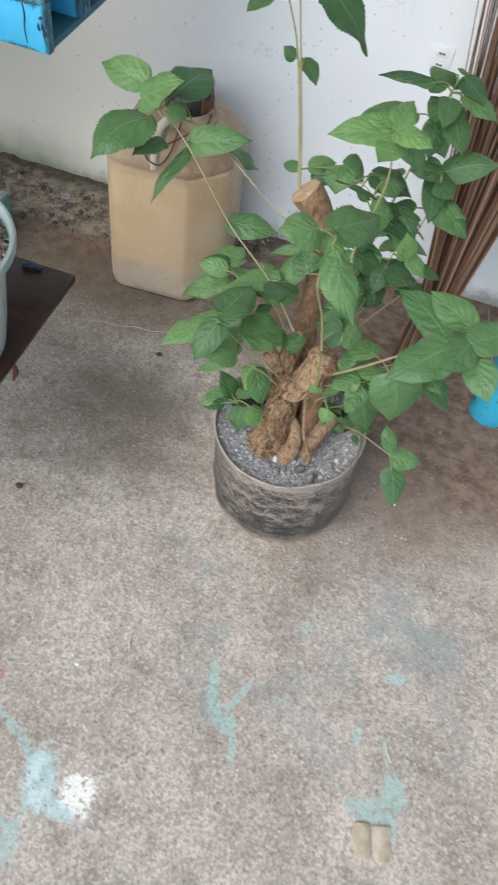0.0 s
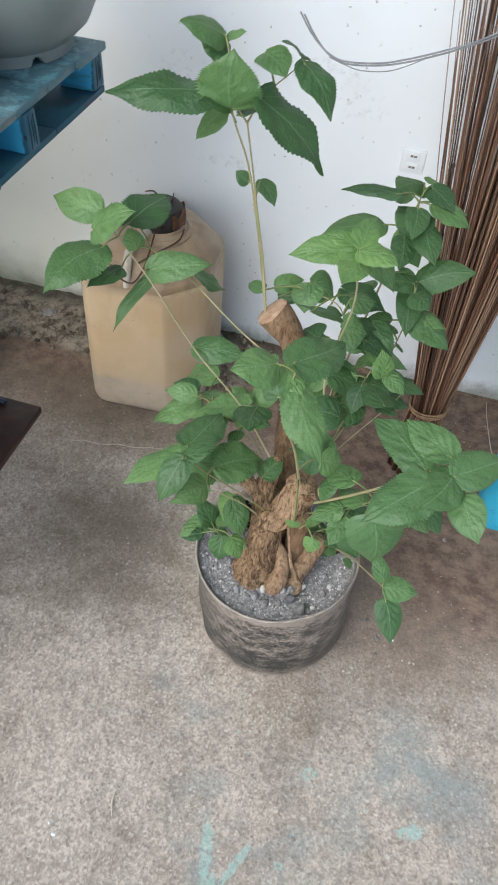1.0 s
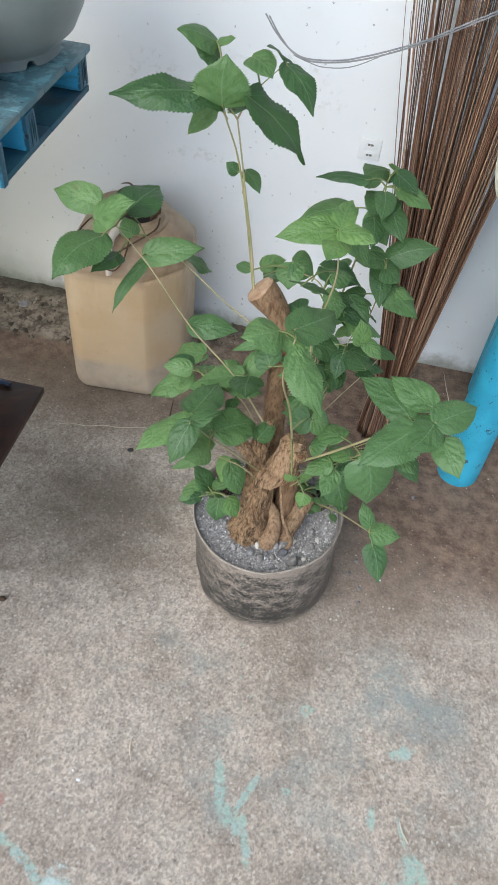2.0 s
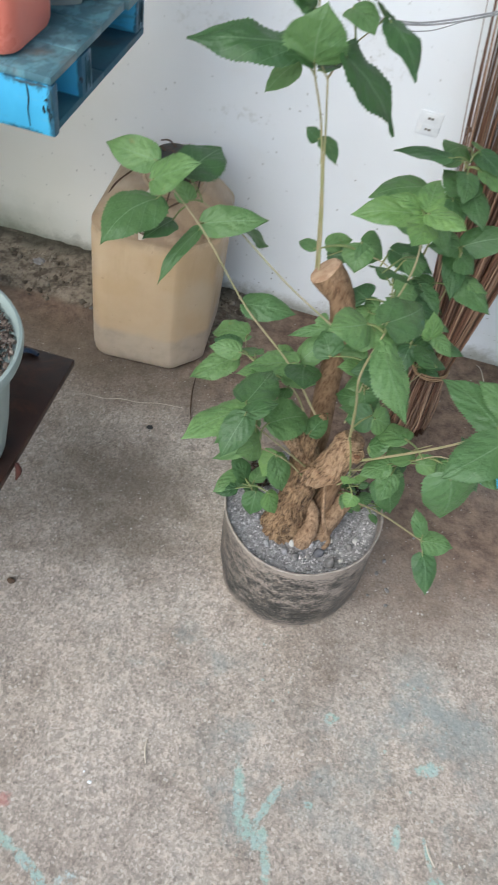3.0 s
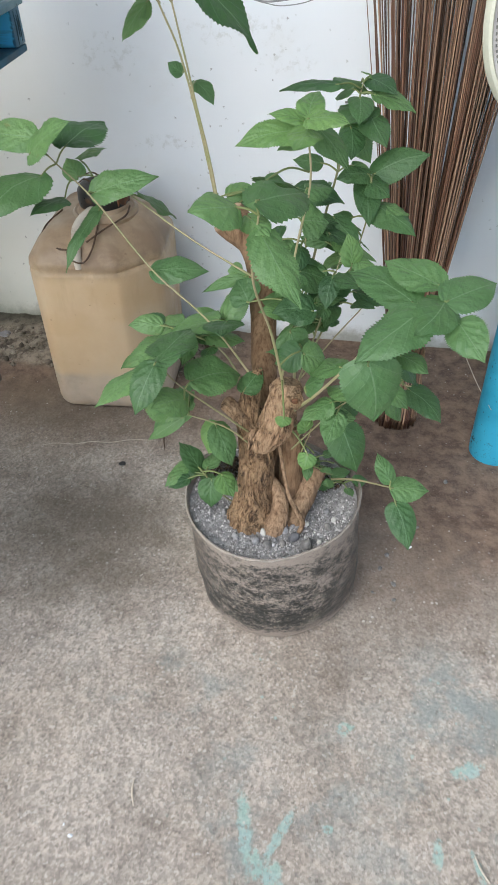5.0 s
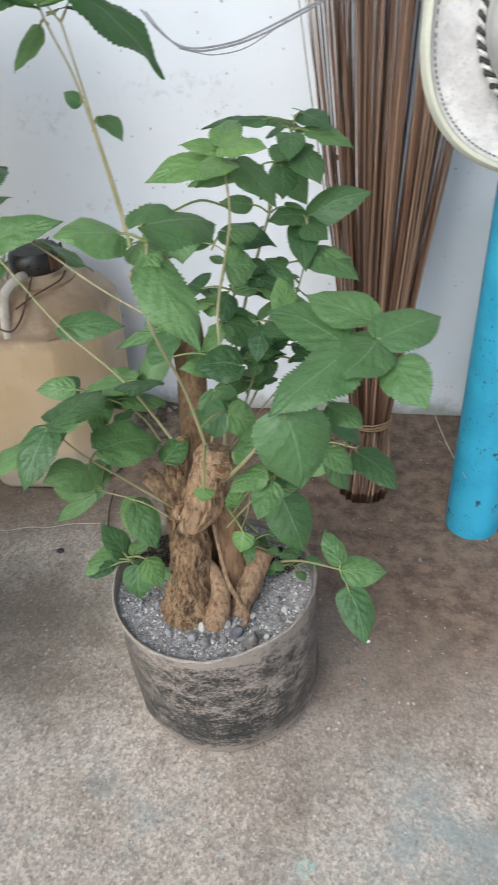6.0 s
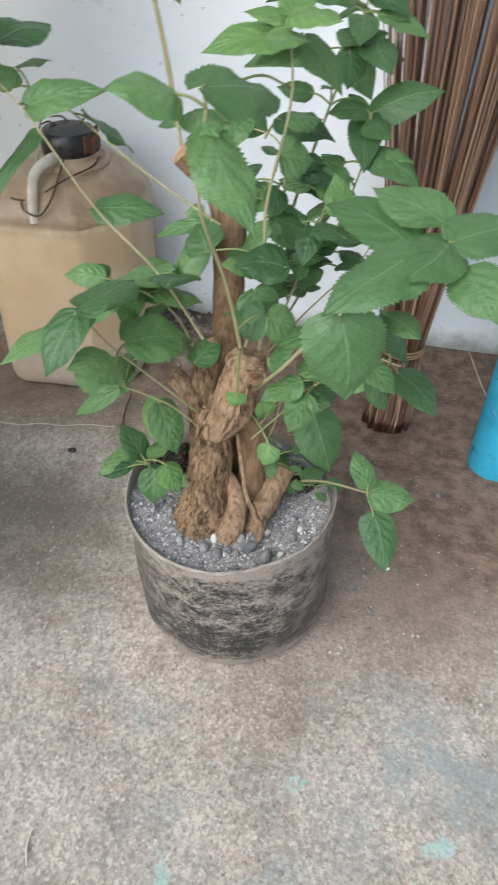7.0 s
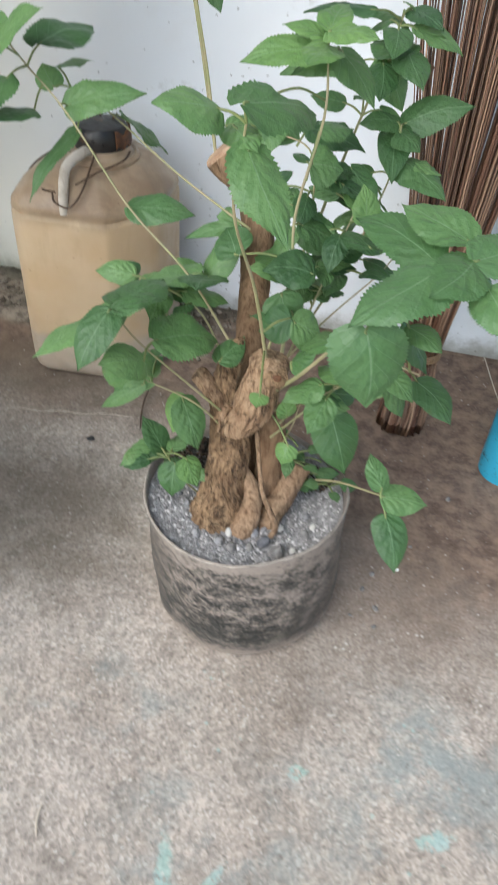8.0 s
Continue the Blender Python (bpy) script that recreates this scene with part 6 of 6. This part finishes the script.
def build_mint_pot():
    cx, cy, z = -0.478, 0.588, 0.3705
    pot = thing("round_planter", (cx, cy, z), "pale mint plastic pot filled with wood chips on the dark board", "plant pot")
    bm = bmesh.new()
    lathe(bm, cx, cy, [(0.001, z), (0.088, z), (0.096, z + 0.004), (0.104, z + 0.05), (0.112, z + 0.12), (0.119, z + 0.162), (0.128, z + 0.165), (0.1325, z + 0.171), (0.1335, z + 0.179), (0.1320, z + 0.1845),
                       (0.1285, z + 0.1855), (0.1260, z + 0.182), (0.1245, z + 0.165), (0.001, z + 0.160)], 72)
    part("pot_body", bm, MINTPOT, pot)
    rng = random.Random(6)
    bm = bmesh.new()
    lathe(bm, cx, cy, [(0.1246, z + 0.163), (0.10, z + 0.164), (0.05, z + 0.166), (0.001, z + 0.167)], 40)
    part("compost", bm, MULCH, pot)
    bm = bmesh.new()
    for _ in range(5200):
        a, r = rng.uniform(0, 2 * math.pi), 0.1215 * math.sqrt(rng.random())
        x, y = cx + r * math.cos(a), cy + r * math.sin(a)
        s = rng.choice((0.0014, 0.002, 0.0026, 0.0033, 0.004, 0.0052)) * (1.7 if rng.random() < 0.03 else 1)
        hump = 0.007 * noise.noise(Vector((x * 40, y * 40, 0))) + 0.003 * noise.noise(Vector((x * 110, y * 110, 5)))
        m = Matrix.Translation((x, y, z + 0.176 - 0.06 * r + hump + rng.uniform(-0.001, 0.003))) @ Euler([rng.uniform(0, 6) for _ in range(3)]).to_matrix().to_4x4() @ Matrix.Diagonal((s * rng.uniform(0.8, 1.6), s * rng.uniform(0.5, 0.9), s * rng.uniform(0.3, 0.7), 1))
        vs = [bm.verts.new(m @ Vector([k * rng.uniform(0.7, 1.2) for k in q])) for q in ((1, 0, 0.2), (0.2, 1, 0), (-1, 0.2, 0), (0, -1, 0.1), (0.1, 0, 1), (0, 0.1, -1))]
        for i, j, k in ((0, 1, 4), (1, 2, 4), (2, 3, 4), (3, 0, 4), (1, 0, 5), (2, 1, 5), (3, 2, 5), (0, 3, 5)):
            bm.faces.new((vs[i], vs[j], vs[k])).smooth = rng.random() < 0.7
    ob = new("mulch", bpy.data.meshes.new("mulch"))
    bm.to_mesh(ob.data)
    bm.free()
    ob.data.materials.append(CHIPS)
    ob.parent = pot
    ob.matrix_parent_inverse = pot.matrix_basis.inverted()
    tagged(ob, "brown and grey wood chips", kind="stuff")
    # a withered shoot with thick yellowing stalks and a dried tip
    stem([(cx - 0.03, cy + 0.03, z + 0.16), (cx - 0.05, cy + 0.08, z + 0.28), (cx - 0.05, cy + 0.12, z + 0.35), (cx - 0.03, cy + 0.13, z + 0.375)], 0.006, pot)
    for pts, r in ((((-0.03, 0.13, 0.375), (-0.005, 0.132, 0.392), (0.018, 0.132, 0.390), (0.036, 0.134, 0.378)), 0.0065), (((-0.04, 0.13, 0.352), (-0.01, 0.13, 0.358), (0.02, 0.132, 0.356), (0.045, 0.134, 0.352)), 0.0075)):
        bm = bmesh.new()
        tube(bm, smooth_line([(cx + a, cy + b, z + c) for a, b, c in pts], 5), [r, r, r * 0.8, r * 0.4], 10, 0.15, 60)
        part("stalk", bm, YELLOW, pot, "thick yellowing stalk")
    for k, off in enumerate((0.0, 0.016, 0.03)):
        bm = bmesh.new()
        tube(bm, smooth_line([(cx - 0.02 + off, cy + 0.126, z + 0.352), (cx - 0.008 + off, cy + 0.120, z + 0.372 + 0.004 * k), (cx + 0.006 + off, cy + 0.128, z + 0.398 - 0.003 * k), (cx + 0.016 + off, cy + 0.136, z + 0.382), (cx + 0.012 + off, cy + 0.128, z + 0.350), (cx + 0.004 + off, cy + 0.122, z + 0.340)], 5), [0.0012, 0.0022, 0.0018, 0.0008], 6, 0.3, 120, 0.5)
        part("tendril", bm, DRY, pot, "curled grey dried tendril")
    leaf((cx + 0.03, cy + 0.134, z + 0.372), (cx + 0.03, cy + 0.134, z + 0.372), (cx + 0.066, cy + 0.13, z + 0.366), 0.026, 40, pot, 2.4, DRY)
    leaf((cx + 0.03, cy + 0.134, z + 0.36), (cx + 0.028, cy + 0.134, z + 0.385), (cx + 0.052, cy + 0.13, z + 0.352), 0.020, -30, pot, 2.4, DRY)


def chip_mat():
    m = Mat("loose_wood_chips", 0.95)
    rnd = m.n("ShaderNodeNewGeometry").outputs["Random Per Island"]
    c = m.mix(m.math("POWER", rnd, 2.4), (0.045, 0.030, 0.024), (0.34, 0.28, 0.24))
    return m.done(m.mix(m.ramp(m.noise(300), 0.4, 0.7, 0, 0.5), c, (0.12, 0.08, 0.06)), 0.95)


CHIPS = chip_mat()
DRY = plain_mat("dried_leaf", (0.20, 0.17, 0.14), (0.13, 0.11, 0.09), 40, 0.85)
YELLOW = plain_mat("withered_leaf", (0.30, 0.28, 0.07), (0.16, 0.17, 0.05), 40, 0.7, dirt=(0.13, 0.11, 0.09))


# ---- wall fittings and small litter ----
def build_outlet():
    out = thing("wall_outlet", (0.058, WALL_Y, 0.517), "white double wall outlet set in the white wall", "outlet")
    bm = bmesh.new()
    box(bm, 0.036, 0.080, WALL_Y - 0.003, WALL_Y + 0.01, 0.494, 0.540, 0.0025)
    part("cover_plate", bm, PLATE, out)
    for z in (0.5275, 0.5065):
        bm = bmesh.new()
        box(bm, 0.046, 0.070, WALL_Y - 0.0045, WALL_Y - 0.001, z - 0.008, z + 0.008, 0.0015)
        sock = part("socket", bm, PLATE, out)
        for dx in (-0.0032, 0.0032):
            bm = bmesh.new()
            box(bm, 0.058 + dx - 0.0027, 0.058 + dx + 0.0027, WALL_Y - 0.0052, WALL_Y - 0.003, z - 0.0020, z + 0.0020)
            part("slot", bm, STITCH, sock, smooth=False)


def build_scrap():
    # Flat beige scrap of unknown kind; calling it husk is made up.
    husk = thing("beige_scrap", (0.33, 0.26, 0), "two flat beige strips lying on the concrete", "husk")
    m = pose(0.301, 0.277, 0, 0, 0, 16)
    for x0, x1, y0 in ((0.0, 0.025, 0.0), (0.027, 0.055, -0.003)):
        bm = bmesh.new()
        rings = []
        for i in range(9):
            f = i / 8
            y = y0 - 0.046 * f
            k = 1 - 0.25 * max(0, f - 0.7) / 0.3
            xm, hw = (x0 + x1) / 2, (x1 - x0) / 2 * k
            top = [m @ Vector((xm + hw * c, y, 0.0022 + 0.0035 * (1 - c * c) + 0.0006 * math.sin(9 * f + c))) for c in (-1, -0.5, 0, 0.5, 1)]
            rings.append(top + [(px, py, pz - 0.0012) for px, py, pz in reversed(top)])
        loft(bm, rings)
        part("beige_strip", bm, SCRAPMAT, husk)


SCRAPMAT = plain_mat("beige_scrap_tone", (0.38, 0.31, 0.225), (0.50, 0.42, 0.32), 60, 0.7, dirt=(0.30, 0.25, 0.19))


def build_block():
    block = thing("concrete_block", (-0.88, 1.12, 0), "grey concrete block with worn teal paint on its sides", "block")
    bm = bmesh.new()
    box(bm, -1.02, -0.755, 1.02, 1.222, 0.0, 0.116, 0.006)
    part("block_body", bm, TEAL, block)
    bm = bmesh.new()
    box(bm, -1.018, -0.758, 1.024, 1.218, 0.1162, 0.1215, 0.002)
    part("block_top", bm, GRAVEL, block, "bare grey worn top")


TEAL = plain_mat("worn_teal_paint", (0.10, 0.24, 0.23), (0.16, 0.31, 0.29), 20, 0.7, 0.3, dirt=(0.16, 0.15, 0.13))


def build_nail():
    nail = thing("wall_nail", (0.132, WALL_Y, 0.53), "small rusty nail in the white wall", "nail")
    bm = bmesh.new()
    tube(bm, [(0.132, WALL_Y + 0.004, 0.528), (0.132, WALL_Y - 0.012, 0.530), (0.1322, WALL_Y - 0.016, 0.5305)], [0.0018, 0.0018, 0.0016], 8)
    part("shank", bm, CORD, nail)
    bm = bmesh.new()
    tube(bm, [(0.132, WALL_Y - 0.015, 0.5303), (0.132, WALL_Y - 0.0165, 0.5306), (0.132, WALL_Y - 0.018, 0.5308)], [0.0038, 0.004, 0.0028], 12)
    part("nail_head", bm, CORD, nail)


def build_wires():
    for pts, r in ((((-0.158, 1.372, 0.772), (-0.134, 1.360, 0.748), (-0.105, 1.350, 0.729), (-0.074, 1.344, 0.722), (-0.02, 1.344, 0.728), (0.019, 1.344, 0.740), (0.062, 1.344, 0.757), (0.111, 1.344, 0.779), (0.152, 1.344, 0.803), (0.32, 1.350, 0.90)), 0.0015),
                   (((-0.152, 1.374, 0.769), (-0.128, 1.362, 0.744), (-0.100, 1.352, 0.724), (-0.070, 1.346, 0.718), (-0.02, 1.346, 0.724), (0.019, 1.346, 0.735), (0.062, 1.346, 0.752), (0.111, 1.346, 0.775), (0.152, 1.346, 0.798), (0.32, 1.352, 0.895)), 0.0015),
                   (((-0.100, 1.350, 0.722), (-0.072, 1.346, 0.716), (-0.043, 1.344, 0.713), (0.004, 1.344, 0.722), (0.062, 1.345, 0.754)), 0.0009)):
        bm = bmesh.new()
        tube(bm, smooth_line(pts, 8), [r], 6)
        w = part("cable", bm, WIRE)
        tagged(w, "thin grey cable sagging in front of the white wall", "cable", "cables on the wall")


def build_litter():
    rng = random.Random(2)

    def strip(name, pts, r, mat, label, cat, group=""):
        bm = bmesh.new()
        tube(bm, smooth_line(pts, 6), [r * 0.6, r, r, r * 0.5], 6)
        tagged(part(name, bm, mat), label, cat, group)

    strip("straw", [(-0.48, 1.040, 0.004), (-0.455, 1.047, 0.006), (-0.42, 1.050, 0.005), (-0.385, 1.060, 0.007), (-0.35, 1.066, 0.004), (-0.31, 1.077, 0.006), (-0.26, 1.085, 0.004)], 0.0009, STRAW, "long thin pale straw lying on the concrete", "straw")
    strip("twig", [(-0.262, 1.18, 0.004), (-0.255, 1.13, 0.008), (-0.246, 1.09, 0.005), (-0.236, 1.06, 0.004)], 0.0016, CORD, "thin dark twig lying on the concrete", "twig")
    strip("straw", [(-0.112, 0.428, 0.003), (-0.110, 0.412, 0.004), (-0.103, 0.395, 0.003)], 0.0015, STRAW, "short pale straw lying on the concrete", "straw")
    strip("straw", [(0.346, 1.470, 0.002), (0.334, 1.38, 0.07), (0.330, 1.30, 0.108), (0.342, 1.19, 0.128), (0.362, 1.108, 0.132)], 0.0010, STRAW, "pale fibre leaning against the blue chair leg", "straw")
    strip("straw", [(0.322, 0.405, 0.003), (0.328, 0.39, 0.004), (0.338, 0.376, 0.003)], 0.0013, STRAW, "short pale straw lying on the concrete", "straw")
    for x, y, s, mat, lab in ((-0.308, 1.012, 0.007, DARK, "small dark pebble on the concrete"), (-0.172, 0.348, 0.0035, PLATE, "tiny white chip on the concrete"), (-0.185, 0.36, 0.002, PLATE, "tiny white chip on the concrete"),
                              (-0.415, 0.609, 0.007, CORD, "dry brown leaf scrap on the concrete"), (0.213, 0.800, 0.006, PEBBLE, "small grey pebble on the concrete"), (0.20, 0.86, 0.005, PEBBLE, "small grey pebble on the concrete"),
                              (-0.60, 1.36, 0.014, GRAVEL, "grey lump of mortar by the wall"), (-0.72, 1.40, 0.018, GRAVEL, "grey lump of mortar by the wall"), (-0.545, 1.30, 0.008, PEBBLE, "small grey pebble on the concrete"),
                              (0.25, 0.93, 0.004, PEBBLE, "small grey pebble on the concrete"), (-0.872, 1.367, 0.016, MULCH, "small brown stone on the mortar by the wall"), (0.19, 0.83, 0.005, PEBBLE, "small grey pebble on the concrete"), (0.215, 0.77, 0.004, PEBBLE, "small grey pebble on the concrete"), (0.18, 0.78, 0.003, PEBBLE, "small grey pebble on the concrete"), (0.14, 1.02, 0.004, PEBBLE, "small grey pebble on the concrete"), (0.30, 1.05, 0.005, PEBBLE, "small grey pebble on the concrete")):
        bm = bmesh.new()
        bmesh.ops.create_icosphere(bm, subdivisions=2, radius=1, matrix=Matrix.Translation((x, y, s * 0.35)) @ Matrix.Rotation(s * 900, 4, "Z") @ Matrix.Diagonal((s, s * 0.7, s * 0.5, 1)))
        for v in bm.verts:
            v.co += (v.co - Vector((x, y, s * 0.35))) * 0.35 * noise.noise(v.co * 120)
        tagged(part("pebble", bm, mat), lab, "pebble", "litter on the floor")
    # crumbled mortar along the foot of the wall
    bm = bmesh.new()
    for _ in range(1500):
        x, y = rng.uniform(-1.15, -0.16), 1.485 - 0.20 * rng.random() ** 1.3
        s = rng.choice((0.0015, 0.002, 0.003, 0.004, 0.005, 0.0075, 0.011)) * rng.uniform(0.7, 1.1)
        if noise.noise(Vector((x * 14, y * 14, 8))) < -0.12:
            continue
        m = Matrix.Translation((x, y, 0.006 + s * 0.2)) @ Euler([rng.uniform(0, 6) for _ in range(3)]).to_matrix().to_4x4() @ Matrix.Diagonal((s, s * rng.uniform(0.6, 1), s * rng.uniform(0.5, 0.9), 1))
        vs = [bm.verts.new(m @ Vector([k * rng.uniform(0.7, 1.2) for k in q])) for q in ((1, 0, 0.2), (0.2, 1, 0), (-1, 0.2, 0), (0, -1, 0.1), (0.1, 0, 1), (0, 0.1, -1))]
        for i, j, k in ((0, 1, 4), (1, 2, 4), (2, 3, 4), (3, 0, 4), (1, 0, 5), (2, 1, 5), (3, 2, 5), (0, 3, 5)):
            bm.faces.new((vs[i], vs[j], vs[k]))
    tagged(part("mortar_crumbs", bm, MORTAR, smooth=True, crease=3.0), "crumbled tan mortar along the foot of the wall", "rubble", kind="stuff")
    # loose sand grains scattered on the floor
    bm = bmesh.new()
    for _ in range(1500):
        x, y, s = rng.uniform(-0.9, 0.6), rng.uniform(0.15, 1.48), rng.choice((0.0007, 0.001, 0.0013, 0.0018))
        vs = [bm.verts.new((x + dx * s, y + dy * s, max(0.0, dz * s) + 0.0006)) for dx, dy, dz in ((-1, -0.7, 0), (1, -0.5, 0), (0.1, 1, 0), (0, 0, 1.1))]
        for q in ((0, 2, 1), (0, 1, 3), (1, 2, 3), (2, 0, 3)):
            bm.faces.new([vs[i] for i in q])
    tagged(part("sand", bm, SAND, smooth=False), "scattered pale sand grains on the concrete", "sand", kind="stuff")


SAND = plain_mat("sand_grains", (0.20, 0.18, 0.16), (0.55, 0.52, 0.47), 200, 0.95)
build_can()
build_bud()
build_broom()
build_chair()
build_hat()
build_pallet()
build_bowl()
build_salmon()
build_board()
build_mint_pot()
build_scrap()
build_block()
build_outlet()
build_nail()
build_wires()
build_litter()
